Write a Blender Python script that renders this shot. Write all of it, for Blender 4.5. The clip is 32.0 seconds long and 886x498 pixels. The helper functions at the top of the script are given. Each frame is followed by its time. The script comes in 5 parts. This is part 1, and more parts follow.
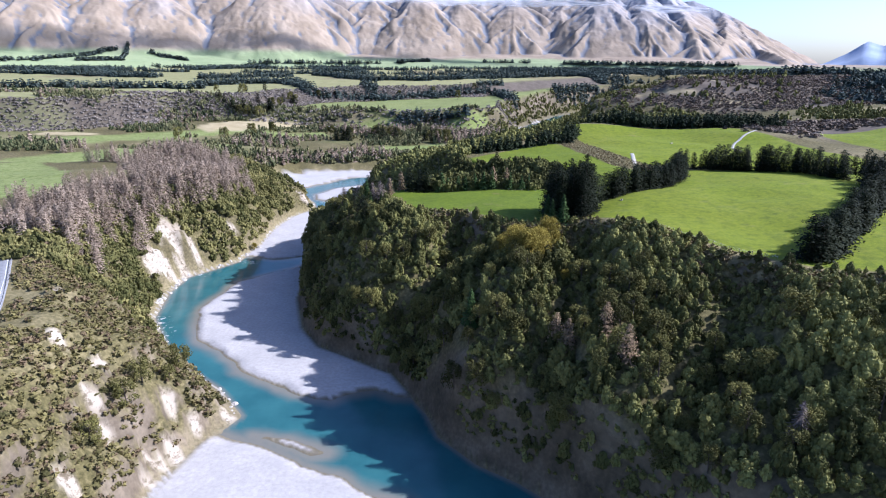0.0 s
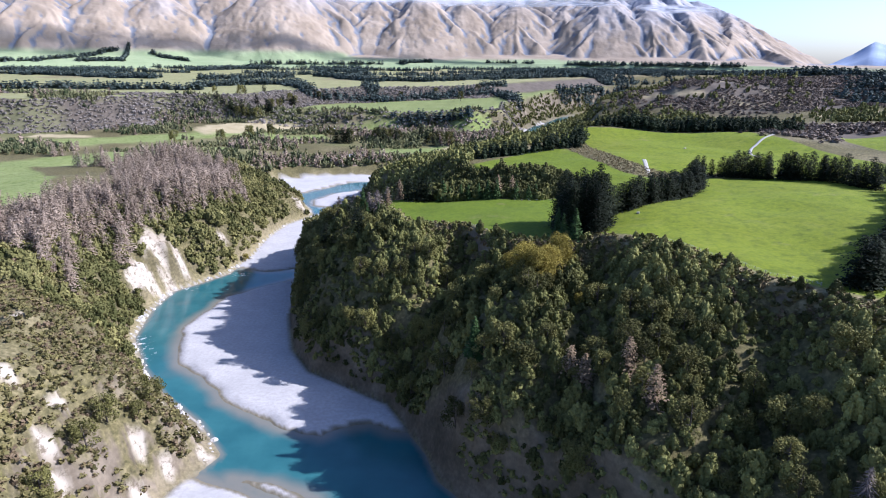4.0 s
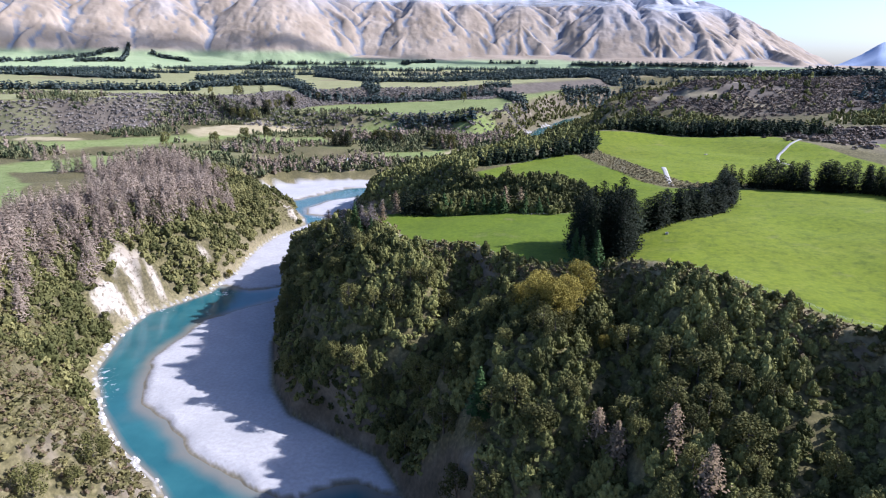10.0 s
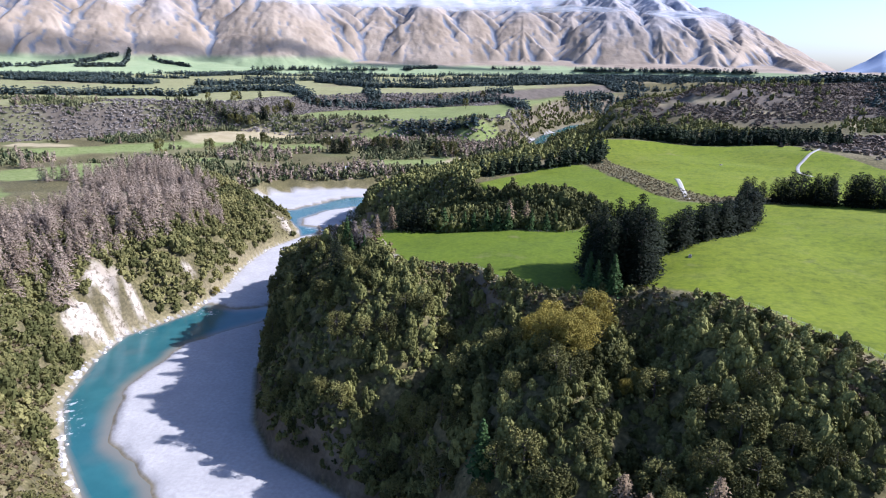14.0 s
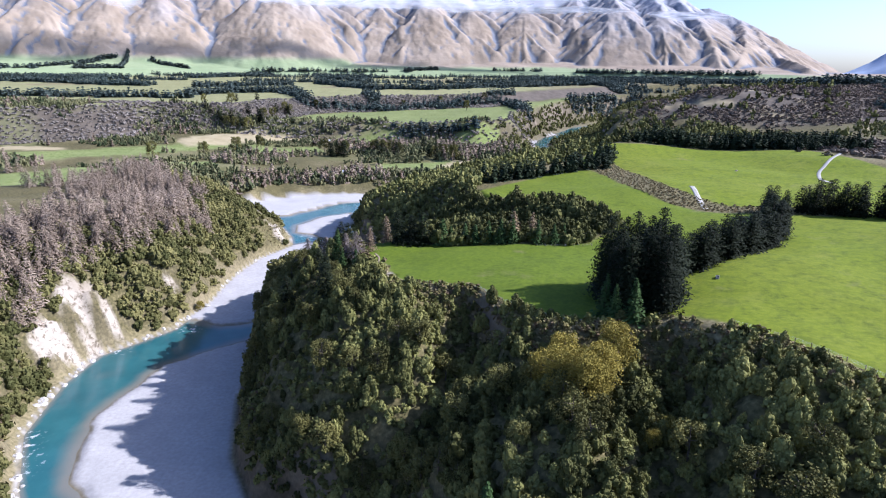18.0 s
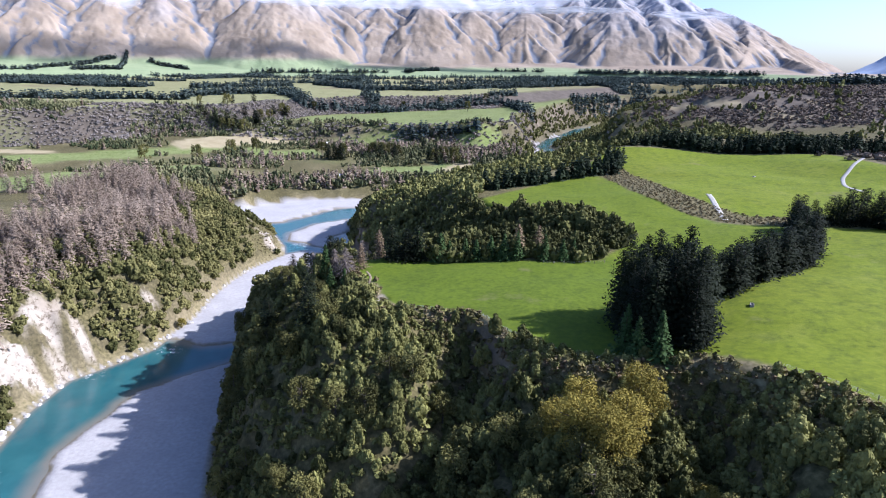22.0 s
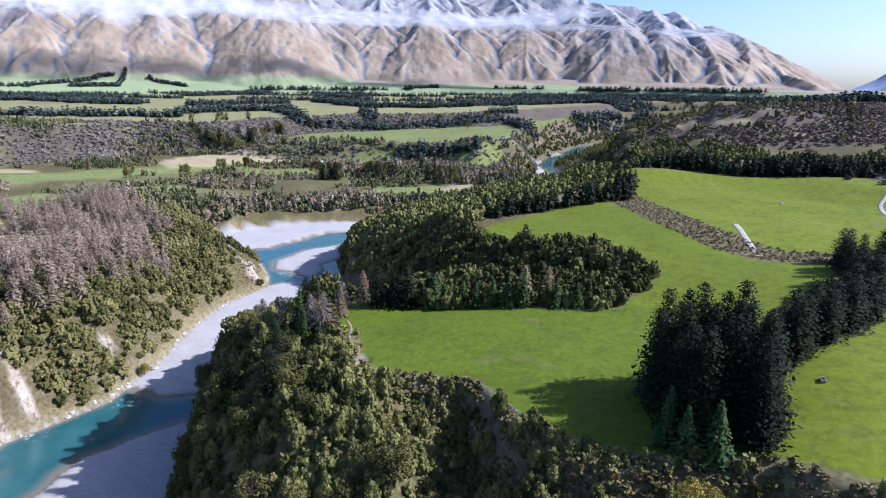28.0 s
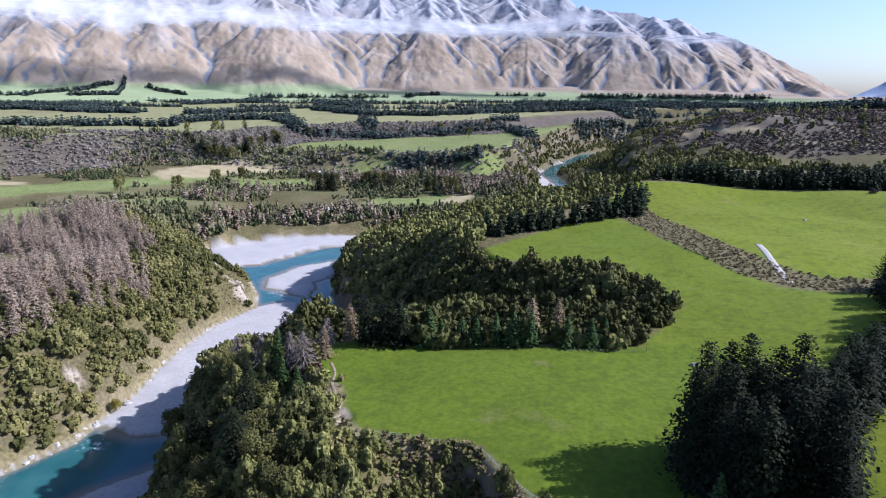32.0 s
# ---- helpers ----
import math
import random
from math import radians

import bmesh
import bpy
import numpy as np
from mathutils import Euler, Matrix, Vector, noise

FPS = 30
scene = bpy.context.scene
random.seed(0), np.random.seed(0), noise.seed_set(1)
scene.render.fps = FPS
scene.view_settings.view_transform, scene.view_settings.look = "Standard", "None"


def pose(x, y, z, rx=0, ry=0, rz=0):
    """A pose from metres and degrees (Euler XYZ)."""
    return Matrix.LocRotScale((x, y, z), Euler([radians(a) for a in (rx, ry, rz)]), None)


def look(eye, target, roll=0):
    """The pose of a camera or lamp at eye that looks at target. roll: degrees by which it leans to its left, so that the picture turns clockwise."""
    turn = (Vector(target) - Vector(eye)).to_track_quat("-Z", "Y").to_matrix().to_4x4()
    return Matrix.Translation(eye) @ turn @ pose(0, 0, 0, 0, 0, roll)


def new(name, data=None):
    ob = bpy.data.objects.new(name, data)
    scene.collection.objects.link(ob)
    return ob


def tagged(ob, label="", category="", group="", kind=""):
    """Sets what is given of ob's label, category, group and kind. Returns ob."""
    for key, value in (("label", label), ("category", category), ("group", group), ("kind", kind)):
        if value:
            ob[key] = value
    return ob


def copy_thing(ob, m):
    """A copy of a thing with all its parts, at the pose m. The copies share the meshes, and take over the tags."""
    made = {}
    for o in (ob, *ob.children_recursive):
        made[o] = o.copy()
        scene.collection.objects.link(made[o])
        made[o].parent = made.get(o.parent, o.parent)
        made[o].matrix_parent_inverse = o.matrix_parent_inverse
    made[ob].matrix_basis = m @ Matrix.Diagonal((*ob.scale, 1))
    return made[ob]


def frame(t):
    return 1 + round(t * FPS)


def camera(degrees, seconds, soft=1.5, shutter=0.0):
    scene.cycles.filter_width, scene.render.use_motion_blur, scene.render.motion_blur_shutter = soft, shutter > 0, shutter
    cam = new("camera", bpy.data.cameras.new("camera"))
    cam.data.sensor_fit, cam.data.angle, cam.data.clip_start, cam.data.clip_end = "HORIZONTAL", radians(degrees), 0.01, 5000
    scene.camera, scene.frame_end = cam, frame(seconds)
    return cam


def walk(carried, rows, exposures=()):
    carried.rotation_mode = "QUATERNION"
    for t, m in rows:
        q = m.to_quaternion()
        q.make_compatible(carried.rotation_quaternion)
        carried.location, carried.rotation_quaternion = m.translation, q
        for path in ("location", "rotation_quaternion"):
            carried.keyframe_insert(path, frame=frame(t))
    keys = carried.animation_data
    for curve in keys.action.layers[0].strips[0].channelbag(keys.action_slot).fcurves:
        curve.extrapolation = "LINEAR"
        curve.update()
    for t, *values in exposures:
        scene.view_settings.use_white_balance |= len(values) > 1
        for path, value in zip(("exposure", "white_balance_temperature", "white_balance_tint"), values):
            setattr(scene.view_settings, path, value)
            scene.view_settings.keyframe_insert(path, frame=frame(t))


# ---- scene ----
cam = camera(71.7, 32.0, soft=1.1)
PATH = [
    (0, (0.655, -0.313, 151.113), (0.587, 1.599, 150.53), 0.3),
    (0.5, (0.686, 3.298, 151.168), (0.615, 5.21, 150.586), 0.3),
    (1, (0.7, 6.858, 151.249), (0.628, 8.771, 150.668), 0.3),
    (1.5, (0.693, 10.344, 151.322), (0.621, 12.256, 150.741), 0.3),
    (2, (0.639, 13.76, 151.38), (0.566, 15.672, 150.799), 0.3),
    (2.5, (0.573, 17.137, 151.419), (0.499, 19.049, 150.839), 0.2),
    (3, (0.503, 20.534, 151.437), (0.428, 22.447, 150.856), 0.2),
    (3.5, (0.455, 23.97, 151.436), (0.379, 25.882, 150.855), 0.3),
    (5.5, (0.399, 37.824, 151.323), (0.319, 39.736, 150.74), 0.2),
    (6, (0.326, 41.267, 151.299), (0.245, 43.179, 150.717), 0.2),
    (6.5, (0.216, 44.715, 151.265), (0.134, 46.627, 150.684), 0.3),
    (7, (0.131, 48.13, 151.213), (0.048, 50.042, 150.632), 0.3),
    (7.5, (0.036, 51.524, 151.141), (-0.047, 53.436, 150.56), 0.3),
    (8, (-0.026, 54.888, 151.054), (-0.11, 56.8, 150.474), 0.3),
    (8.5, (-0.036, 58.204, 150.924), (-0.12, 60.116, 150.343), 0.3),
    (9, (-0.051, 61.575, 150.788), (-0.136, 63.488, 150.208), 0.4),
    (9.5, (-0.061, 64.999, 150.656), (-0.146, 66.911, 150.077), 0.3),
    (10, (-0.027, 68.381, 150.528), (-0.113, 70.293, 149.948), 0.3),
    (10.5, (0.003, 71.739, 150.432), (-0.084, 73.652, 149.853), 0.3),
    (11, (-0.011, 75.088, 150.346), (-0.099, 77.0, 149.767), 0.3),
    (11.5, (-0.018, 78.435, 150.254), (-0.106, 80.348, 149.675), 0.4),
    (12, (-0.028, 81.903, 150.181), (-0.116, 83.816, 149.603), 0.4),
    (12.5, (-0.061, 85.41, 150.107), (-0.15, 87.323, 149.532), 0.4),
    (13, (-0.108, 88.891, 150.029), (-0.198, 90.806, 149.461), 0.4),
    (13.5, (-0.117, 92.363, 149.95), (-0.209, 94.279, 149.387), 0.4),
    (14, (-0.135, 95.835, 149.884), (-0.227, 97.752, 149.321), 0.4),
    (14.5, (-0.133, 99.284, 149.818), (-0.225, 101.201, 149.257), 0.4),
    (16.5, (-0.18, 112.846, 149.315), (-0.274, 114.764, 148.757), 0.5),
    (17, (-0.273, 116.053, 149.22), (-0.367, 117.972, 148.662), 0.4),
    (17.5, (-0.397, 119.222, 149.114), (-0.492, 121.14, 148.556), 0.4),
    (18, (-0.445, 122.446, 149.014), (-0.54, 124.364, 148.456), 0.4),
    (18.5, (-0.422, 125.739, 148.932), (-0.518, 127.658, 148.374), 0.4),
    (19, (-0.368, 129.136, 148.855), (-0.465, 131.054, 148.298), 0.4),
    (19.5, (-0.346, 132.557, 148.787), (-0.443, 134.476, 148.23), 0.4),
    (20, (-0.374, 136.011, 148.735), (-0.471, 137.929, 148.178), 0.4),
    (20.5, (-0.374, 139.516, 148.708), (-0.472, 141.435, 148.151), 0.4),
    (21, (-0.377, 143.008, 148.702), (-0.476, 144.927, 148.146), 0.3),
    (21.5, (-0.334, 146.406, 148.733), (-0.433, 148.324, 148.177), 0.3),
    (22, (-0.273, 149.761, 148.748), (-0.373, 151.679, 148.192), 0.3),
    (22.5, (-0.217, 153.101, 148.744), (-0.317, 155.02, 148.188), 0.3),
    (23, (-0.147, 156.498, 148.738), (-0.246, 158.417, 148.183), 0.3),
    (23.5, (-0.101, 159.937, 148.738), (-0.201, 161.856, 148.183), 0.3),
    (24, (-0.059, 163.345, 148.718), (-0.159, 165.265, 148.167), 0.3),
    (24.5, (-0.006, 166.708, 148.672), (-0.106, 168.629, 148.125), 0.3),
    (25, (0.018, 170.028, 148.635), (-0.082, 171.951, 148.094), 0.3),
    (25.5, (0.048, 173.337, 148.599), (-0.051, 175.261, 148.063), 0.3),
    (27.5, (0.099, 186.828, 148.53), (-0.002, 188.759, 148.018), 0.3),
    (28, (0.029, 190.192, 148.521), (-0.073, 192.125, 148.015), 0.3),
    (28.5, (-0.088, 193.558, 148.513), (-0.189, 195.492, 148.012), 0.3),
    (29, (-0.128, 196.916, 148.553), (-0.23, 198.851, 148.059), 0.3),
    (29.5, (-0.116, 200.291, 148.666), (-0.219, 202.227, 148.175), 0.3),
    (30, (-0.011, 203.722, 148.854), (-0.115, 205.658, 148.363), 0.3),
    (30.5, (0.126, 207.259, 149.119), (0.021, 209.194, 148.627), 0.2),
    (31, (0.221, 210.871, 149.446), (0.114, 212.807, 148.955), 0.2),
    (31.5, (0.298, 214.414, 149.755), (0.191, 216.35, 149.268), 0.2),
    (32, (0.35, 217.918, 149.999), (0.242, 219.856, 149.514), 0.1),
]
walk(cam, [(t, look(eye, target, roll)) for t, eye, target, roll in PATH], [(0.0, 0.99, 5540, 20), (20.0, 0.97, 5540, 20), (26.0, 0.83, 5540, 20), (32.0, 0.71, 5540, 20)])

# ---------------------------------------------------------------- light
SUN_EL, SUN_AZ = radians(37.5), radians(87)          # azimuth clockwise from +y
world = bpy.data.worlds.new("sky")
scene.world = world
world.use_nodes = True
_n = world.node_tree.nodes
_sky = _n.new("ShaderNodeTexSky")
_sky.sky_type, _sky.sun_disc = "NISHITA", False
_sky.sun_elevation, _sky.sun_rotation = SUN_EL, SUN_AZ
_sky.altitude, _sky.air_density, _sky.dust_density, _sky.ozone_density = 300, 1.0, 1.6, 1.5
_tone = _n.new("ShaderNodeMix")
_tone.data_type, _tone.blend_type = "RGBA", "MULTIPLY"
_tone.inputs[0].default_value, _tone.inputs[7].default_value = 1.0, (0.90, 0.98, 1.12, 1)
world.node_tree.links.new(_sky.outputs[0], _tone.inputs[6])
world.node_tree.links.new(_tone.outputs[2], _n["Background"].inputs[0])
_n["Background"].inputs[1].default_value = 0.10
_sun = bpy.data.lights.new("sun", "SUN")
_sun.energy, _sun.angle, _sun.color = 5.0, radians(0.53), (1.0, 0.97, 0.92)
sun = new("sun", _sun)
_dir = Vector((math.cos(SUN_EL) * math.sin(SUN_AZ), math.cos(SUN_EL) * math.cos(SUN_AZ), math.sin(SUN_EL)))
sun.matrix_world = look(_dir * 1000, (0, 0, 0))
RNG = np.random.default_rng(7)


# ---------------------------------------------------------------- numpy noise
_perm = np.random.default_rng(3).random((256, 256))


def vnoise(x, y):
    x, y = np.asarray(x, float), np.asarray(y, float)
    ix, iy = np.floor(x).astype(int), np.floor(y).astype(int)
    fx, fy = x - ix, y - iy
    fx, fy = fx * fx * (3 - 2 * fx), fy * fy * (3 - 2 * fy)
    a, b = _perm[ix & 255, iy & 255], _perm[(ix + 1) & 255, iy & 255]
    c, d = _perm[ix & 255, (iy + 1) & 255], _perm[(ix + 1) & 255, (iy + 1) & 255]
    return (a * (1 - fx) + b * fx) * (1 - fy) + (c * (1 - fx) + d * fx) * fy


def fbm(x, y, scale, octaves=4, gain=0.5):
    """Sum of octaves of noise, about -1 to 1."""
    s, amp, tot = 0.0, 1.0, 0.0
    for k in range(octaves):
        s = s + amp * (2 * vnoise(x / scale + 17.3 * k, y / scale - 9.1 * k) - 1)
        tot += amp
        amp *= gain
        scale *= 0.5
    return s / tot * 1.4


def ridged(x, y, scale, octaves=5):
    s, amp, tot = 0.0, 1.0, 0.0
    for k in range(octaves):
        s = s + amp * (1 - np.abs(2 * vnoise(x / scale + 31.7 * k, y / scale + 5.3 * k) - 1))
        tot += amp
        amp *= 0.5
        scale *= 0.5
    return s / tot


def sstep(a, b, x):
    t = np.clip((x - a) / (b - a), 0, 1)
    return t * t * (3 - 2 * t)


def dist_line(x, y, pts, closed=False):
    pts = list(pts) + ([pts[0]] if closed else [])
    best = np.full(np.shape(x), 1e9)
    for (x0, y0), (x1, y1) in zip(pts, pts[1:]):
        dx, dy = x1 - x0, y1 - y0
        t = np.clip(((x - x0) * dx + (y - y0) * dy) / (dx * dx + dy * dy), 0, 1)
        best = np.minimum(best, np.hypot(x - x0 - t * dx, y - y0 - t * dy))
    return best


def inside(x, y, pts):
    res = np.zeros(np.shape(x), bool)
    for (x0, y0), (x1, y1) in zip(pts, list(pts[1:]) + [pts[0]]):
        if y0 == y1:
            continue
        res ^= ((y0 > y) != (y1 > y)) & (x < (x1 - x0) * (y - y0) / (y1 - y0) + x0)
    return res


def signed(x, y, pts):
    """Distance to the outline, negative inside."""
    d = dist_line(x, y, pts, True)
    return np.where(inside(x, y, pts), -d, d)


# ---------------------------------------------------------------- the lie of the land
RIVER_LEFT = [(-70, -300), (-100, 60), (-112, 185), (-107, 212), (-98, 235), (-116, 257), (-140, 276), (-165, 304), (-188, 338),
              (-199, 381), (-200, 412), (-187, 431), (-176, 449), (-171, 488), (-174, 527), (-174, 560), (-170, 588), (-156, 625),
              (-166, 655), (-185, 690), (-225, 715), (-258, 760), (-262, 795), (-204, 842), (-92, 862), (0, 885), (80, 930),
              (108, 1050), (104, 1250), (112, 1420), (165, 1560), (260, 1800), (520, 2100)]
RIVER_RIGHT = [(560, 2060), (300, 1760), (205, 1530), (150, 1400), (155, 1250), (150, 1040), (120, 905), (20, 845), (-70, 820),
               (-118, 775), (-126, 736), (-107, 657), (-95, 620), (-80, 590), (-106, 545), (-130, 500), (-127, 465), (-120, 430),
               (-110, 380), (-93, 328), (-78, 304), (-55, 289), (-34, 275), (-14, 241), (-8, 224), (8, 206), (23, 196), (34, 186),
               (60, 160), (95, 110), (115, 0), (130, -300)]
RIVER = RIVER_LEFT + RIVER_RIGHT
TERRACE = [(-62, 430), (-52, 403), (-41, 388), (-37, 365), (-31, 355), (-16, 353), (-1, 349), (9, 328), (18, 317), (30, 305),
           (60, 303), (74, 290), (84, 275), (95, 256), (104, 232), (115, 222), (128, 212), (150, 208), (220, 195), (400, 150),
           (800, 60), (2500, 0), (2500, 1500), (1200, 1650), (800, 1580), (580, 1430), (440, 1330), (400, 1180), (330, 1010), (235, 800),
           (150, 720), (112, 668), (60, 628), (15, 592), (-20, 580), (-55, 585), (-62, 570), (-45, 545), (-25, 500), (-32, 470), (-55, 455)]
LEFT_TOP = [(-220, -300), (-190, 60), (-160, 180), (-165, 215), (-178, 248), (-197, 270), (-218, 295), (-238, 335), (-250, 385),
            (-243, 430), (-226, 480), (-224, 530), (-226, 580), (-214, 618), (-224, 650), (-255, 690), (-305, 735), (-345, 790),
            (-420, 830), (-1600, 800), (-1600, -300)]
VALLEY = [(-1600, 860), (-430, 860), (-300, 830), (-215, 880), (-95, 900), (-10, 925), (50, 980), (72, 1080), (60, 1200),
          (20, 1290), (-1600, 1290)]
STEP_ONE = [(-1200, 1330), (-423, 1264), (-260, 1275), (-120, 1275), (0, 1255), (75, 1330), (85, 1480), (140, 1620), (230, 1850),
            (460, 2160), (3000, 3000), (3000, 6000), (-3000, 6000), (-3000, 1330)]
STEP_TWO = [(-2500, 900), (-1100, 1030), (-790, 1120), (-600, 1270), (-480, 1330), (-400, 1520), (-250, 1640), (0, 1750),
            (180, 2000), (600, 2500), (3000, 3400), (3000, 6000), (-3000, 6000)]
HEIGHTS = np.array([
    (-50, 400, 65), (-9, 350, 67), (24, 340, 69), (69, 398, 70), (66, 443, 71), (8, 543, 72), (131, 477, 76), (137, 506, 80),
    (129, 722, 88), (192, 581, 80), (90, 275, 80), (110, 330, 82), (200, 350, 86), (300, 250, 92), (280, 615, 89), (-40, 580, 68),
    (466, 1282, 121), (600, 1300, 125), (780, 1450, 129), (900, 1280, 127), (560, 1010, 76), (420, 1020, 62), (700, 1060, 88), (900, 700, 118), (450, 560, 100), (350, 1000, 70), (600, 300, 104),
    (-214, 280, 54), (-177, 250, 54), (-300, 200, 62), (-250, 420, 52), (-360, 540, 50), (-300, 660, 42), (-205, 620, 40), (-450, 745, 33), (-420, 690, 40), (-620, 720, 35), (-340, 780, 33)])
FLOOR = np.array([(-350, 880, 30), (-247, 1040, 20), (-210, 1075, 20), (-490, 1250, 38), (-800, 1000, 34), (0, 1150, 24), (-90, 900, 13),
                  (-200, 870, 12)])


GULLY = [(-100, 604, 5), (-45, 522, 26), (0, 478, 47), (58, 446, 66)]


SADDLE = [(-72, 466, 22), (-56, 458, 36), (-88, 484, 10), (-62, 482, 18), (-86, 508, 6), (-72, 512, 14)]

RAVINES = [([(2, 335), (-12, 300), (-28, 262)], 15, 13), ([(60, 290), (45, 240), (30, 200)], 9, 10), ([(-55, 400), (-80, 370), (-100, 350)], 8, 9),
           ([(110, 225), (90, 190), (70, 165)], 9, 11)]

BENCHES = [(28, 243, 10, 27), (20, 270, 6, 16)]


def shepard(x, y, ctrl, power=3.0, soft=25.0):
    w, s = 0.0, 0.0
    for cx, cy, cz in ctrl:
        k = 1 / (((x - cx) ** 2 + (y - cy) ** 2 + soft ** 2) ** (power / 2))
        w, s = w + k, s + k * cz
    return s / w


def river_level(y):
    return 0.005 * np.clip(y - 250, 0, 900) + 0.003 * np.clip(y - 1150, 0, 3000)


BARS = [  # dry gravel: outline and height above the water
    ([(-158, 402), (-161, 381), (-165, 356), (-158, 334), (-147, 311), (-124, 288), (-99, 268), (-79, 257), (-60, 252), (-40, 262),
      (-20, 255), (-10, 300), (-90, 400), (-120, 445), (-140, 425)], 1.3),
    ([(-180, 468), (-150, 455), (-120, 470), (-110, 560), (-130, 640), (-145, 640), (-156, 632), (-185, 600), (-185, 500)], 1.2),
    ([(-120, 225), (-102, 219), (-90, 217), (-78, 209), (-55, 199), (-36, 190), (-15, 178), (0, 100), (0, -300), (-140, -300)], 1.2),
    ([(-86, 221), (-74, 219), (-51, 211), (-57, 209), (-72, 213)], 0.5),
    ([(-254, 772), (-219, 728), (-194, 741), (-157, 797), (-116, 820), (-90, 850), (-80, 870), (-200, 850), (-275, 810)], 1.4),
    ([(-167, 673), (-171, 698), (-156, 734), (-130, 755), (-119, 727), (-128, 690), (-125, 649), (-137, 655)], 0.9),
    ([(100, 1240), (130, 1240), (120, 1400), (150, 1530), (200, 1600), (100, 1600)], 0.8)]


def height(x, y, fine=True):
    """Ground height at (x, y): terraces, gorge sides, river bed and bars."""
    x, y = np.asarray(x, float), np.asarray(y, float)
    wig = 5 * fbm(x, y, 38, 3) if fine else 0.0
    wx, wy = x + wig * 0.6, y + wig * 0.5
    d_r = signed(x, y, RIVER)
    s_t, s_l, s_v = signed(wx, wy, TERRACE), signed(wx, wy, LEFT_TOP), signed(wx, wy, VALLEY)
    s_1, s_2 = signed(wx, wy, STEP_ONE), signed(wx, wy, STEP_TWO)
    zr = river_level(y)
    high = shepard(x, y, HEIGHTS)
    floor_z = shepard(x, y, FLOOR)
    d_v = np.minimum(s_v, s_1)
    top = np.minimum(np.minimum(s_t, s_l), d_v)
    wv = sstep(-40, 60, np.minimum(s_t, s_l) - d_v)
    base = high * (1 - wv) + floor_z * wv
    dr, dt = np.maximum(d_r, 0), np.maximum(top, 0)
    ragged = np.clip(dr + 4.5 * fbm(x + 11, y, 13, 3) * sstep(3, 12, dr), 0, None) if fine else dr
    f = ragged / (ragged + dt + 1e-6)
    f = np.where(top <= 0, 1.0, f)
    right = np.interp(f, [0, 0.03, 0.11, 0.30, 0.55, 0.8, 1], [0, 0.10, 0.50, 0.66, 0.785, 0.90, 1])
    west = np.interp(f, [0, 0.02, 0.10, 0.32, 0.58, 1], [0, 0.06, 0.34, 0.66, 0.93, 1])
    ww = sstep(15, -35, x) * sstep(600, 520, y)
    right = right * (1 - ww) + west * ww
    left = np.interp(f, [0, 0.05, 0.18, 0.5, 0.8, 1], [0, 0.04, 0.26, 0.66, 0.9, 1])
    valley = np.interp(f, [0, 0.2, 1], [0, 0.5, 1])
    ws = sstep(-15, 15, s_l - s_t)
    prof = (left * (1 - ws) + right * ws) * (1 - wv) + valley * wv
    h = zr + (base - zr) * prof
    # the bush gully that runs up from the river behind the lower paddock
    for (x0, y0, z0), (x1, y1, z1) in zip(GULLY, GULLY[1:]):
        t = np.clip(((x - x0) * (x1 - x0) + (y - y0) * (y1 - y0)) / ((x1 - x0) ** 2 + (y1 - y0) ** 2), 0, 1)
        d = np.hypot(x - x0 - t * (x1 - x0), y - y0 - t * (y1 - y0))
        h = np.minimum(h, np.maximum(z0 + t * (z1 - z0) + 0.95 * np.maximum(d - 4, 0), zr + 1))
    # the bank drops away behind the lone pine at the paddock's corner
    for cx, cy, z0 in SADDLE:
        h = np.minimum(h, np.maximum(z0 + 0.9 * np.maximum(np.hypot(x - cx, y - cy) - 5, 0), zr + 1))
    # the two upper steps of the plain and the fan before the mountains
    up1 = sstep(38, -6, s_1) * sstep(-20, 60, d_r)
    z1 = 56 + 10 * sstep(-200, 300, x) + 0.012 * np.maximum(y - 1300, 0)
    h = np.where(s_1 < 40, np.maximum(h, h * (1 - up1) + z1 * up1), h)
    up2 = sstep(75, -10, s_2) * sstep(-10, 80, d_r)
    z2 = 86 + 0.016 * np.clip(y - 1350, 0, 2400) + 0.004 * np.clip(-x - 500, 0, 2000)
    h = h * (1 - up2) + np.maximum(z2, h) * up2
    if fine:
        steep = sstep(0.02, 0.12, f) * sstep(1.0, 0.9, f)
        h = h + steep * (5.5 * fbm(x, y, 42, 3) + 2.6 * fbm(x + 90, y, 15, 3) + 1.6 * (ridged(x, y, 9, 3) - 0.6))
        for line, deep, wide in RAVINES:
            h = h - steep * deep * np.exp(-(dist_line(x, y, line) / wide) ** 2) + 0.5 * fbm(x, y, 60, 3) * sstep(1, 8, dr)
        for cx, cy, up, r in BENCHES:
            h = h + steep * up * np.exp(-((x - cx) ** 2 + (y - cy) ** 2) / r ** 2)
        for cx, cy, r in WHITES:
            w = sstep(1.25, 0.8, np.hypot(x - cx, y - cy) / r) * sstep(2, 7, dr)
            h = h + w * (5.5 * (ridged(x, y, 11, 4) - 0.55) + 1.1 * np.sin(h * 0.9 + 2 * fbm(x, y, 20, 2)))
    # river bed
    bed = np.full(x.shape, -1.6) + 0.5 * fbm(x, y, 30, 3)
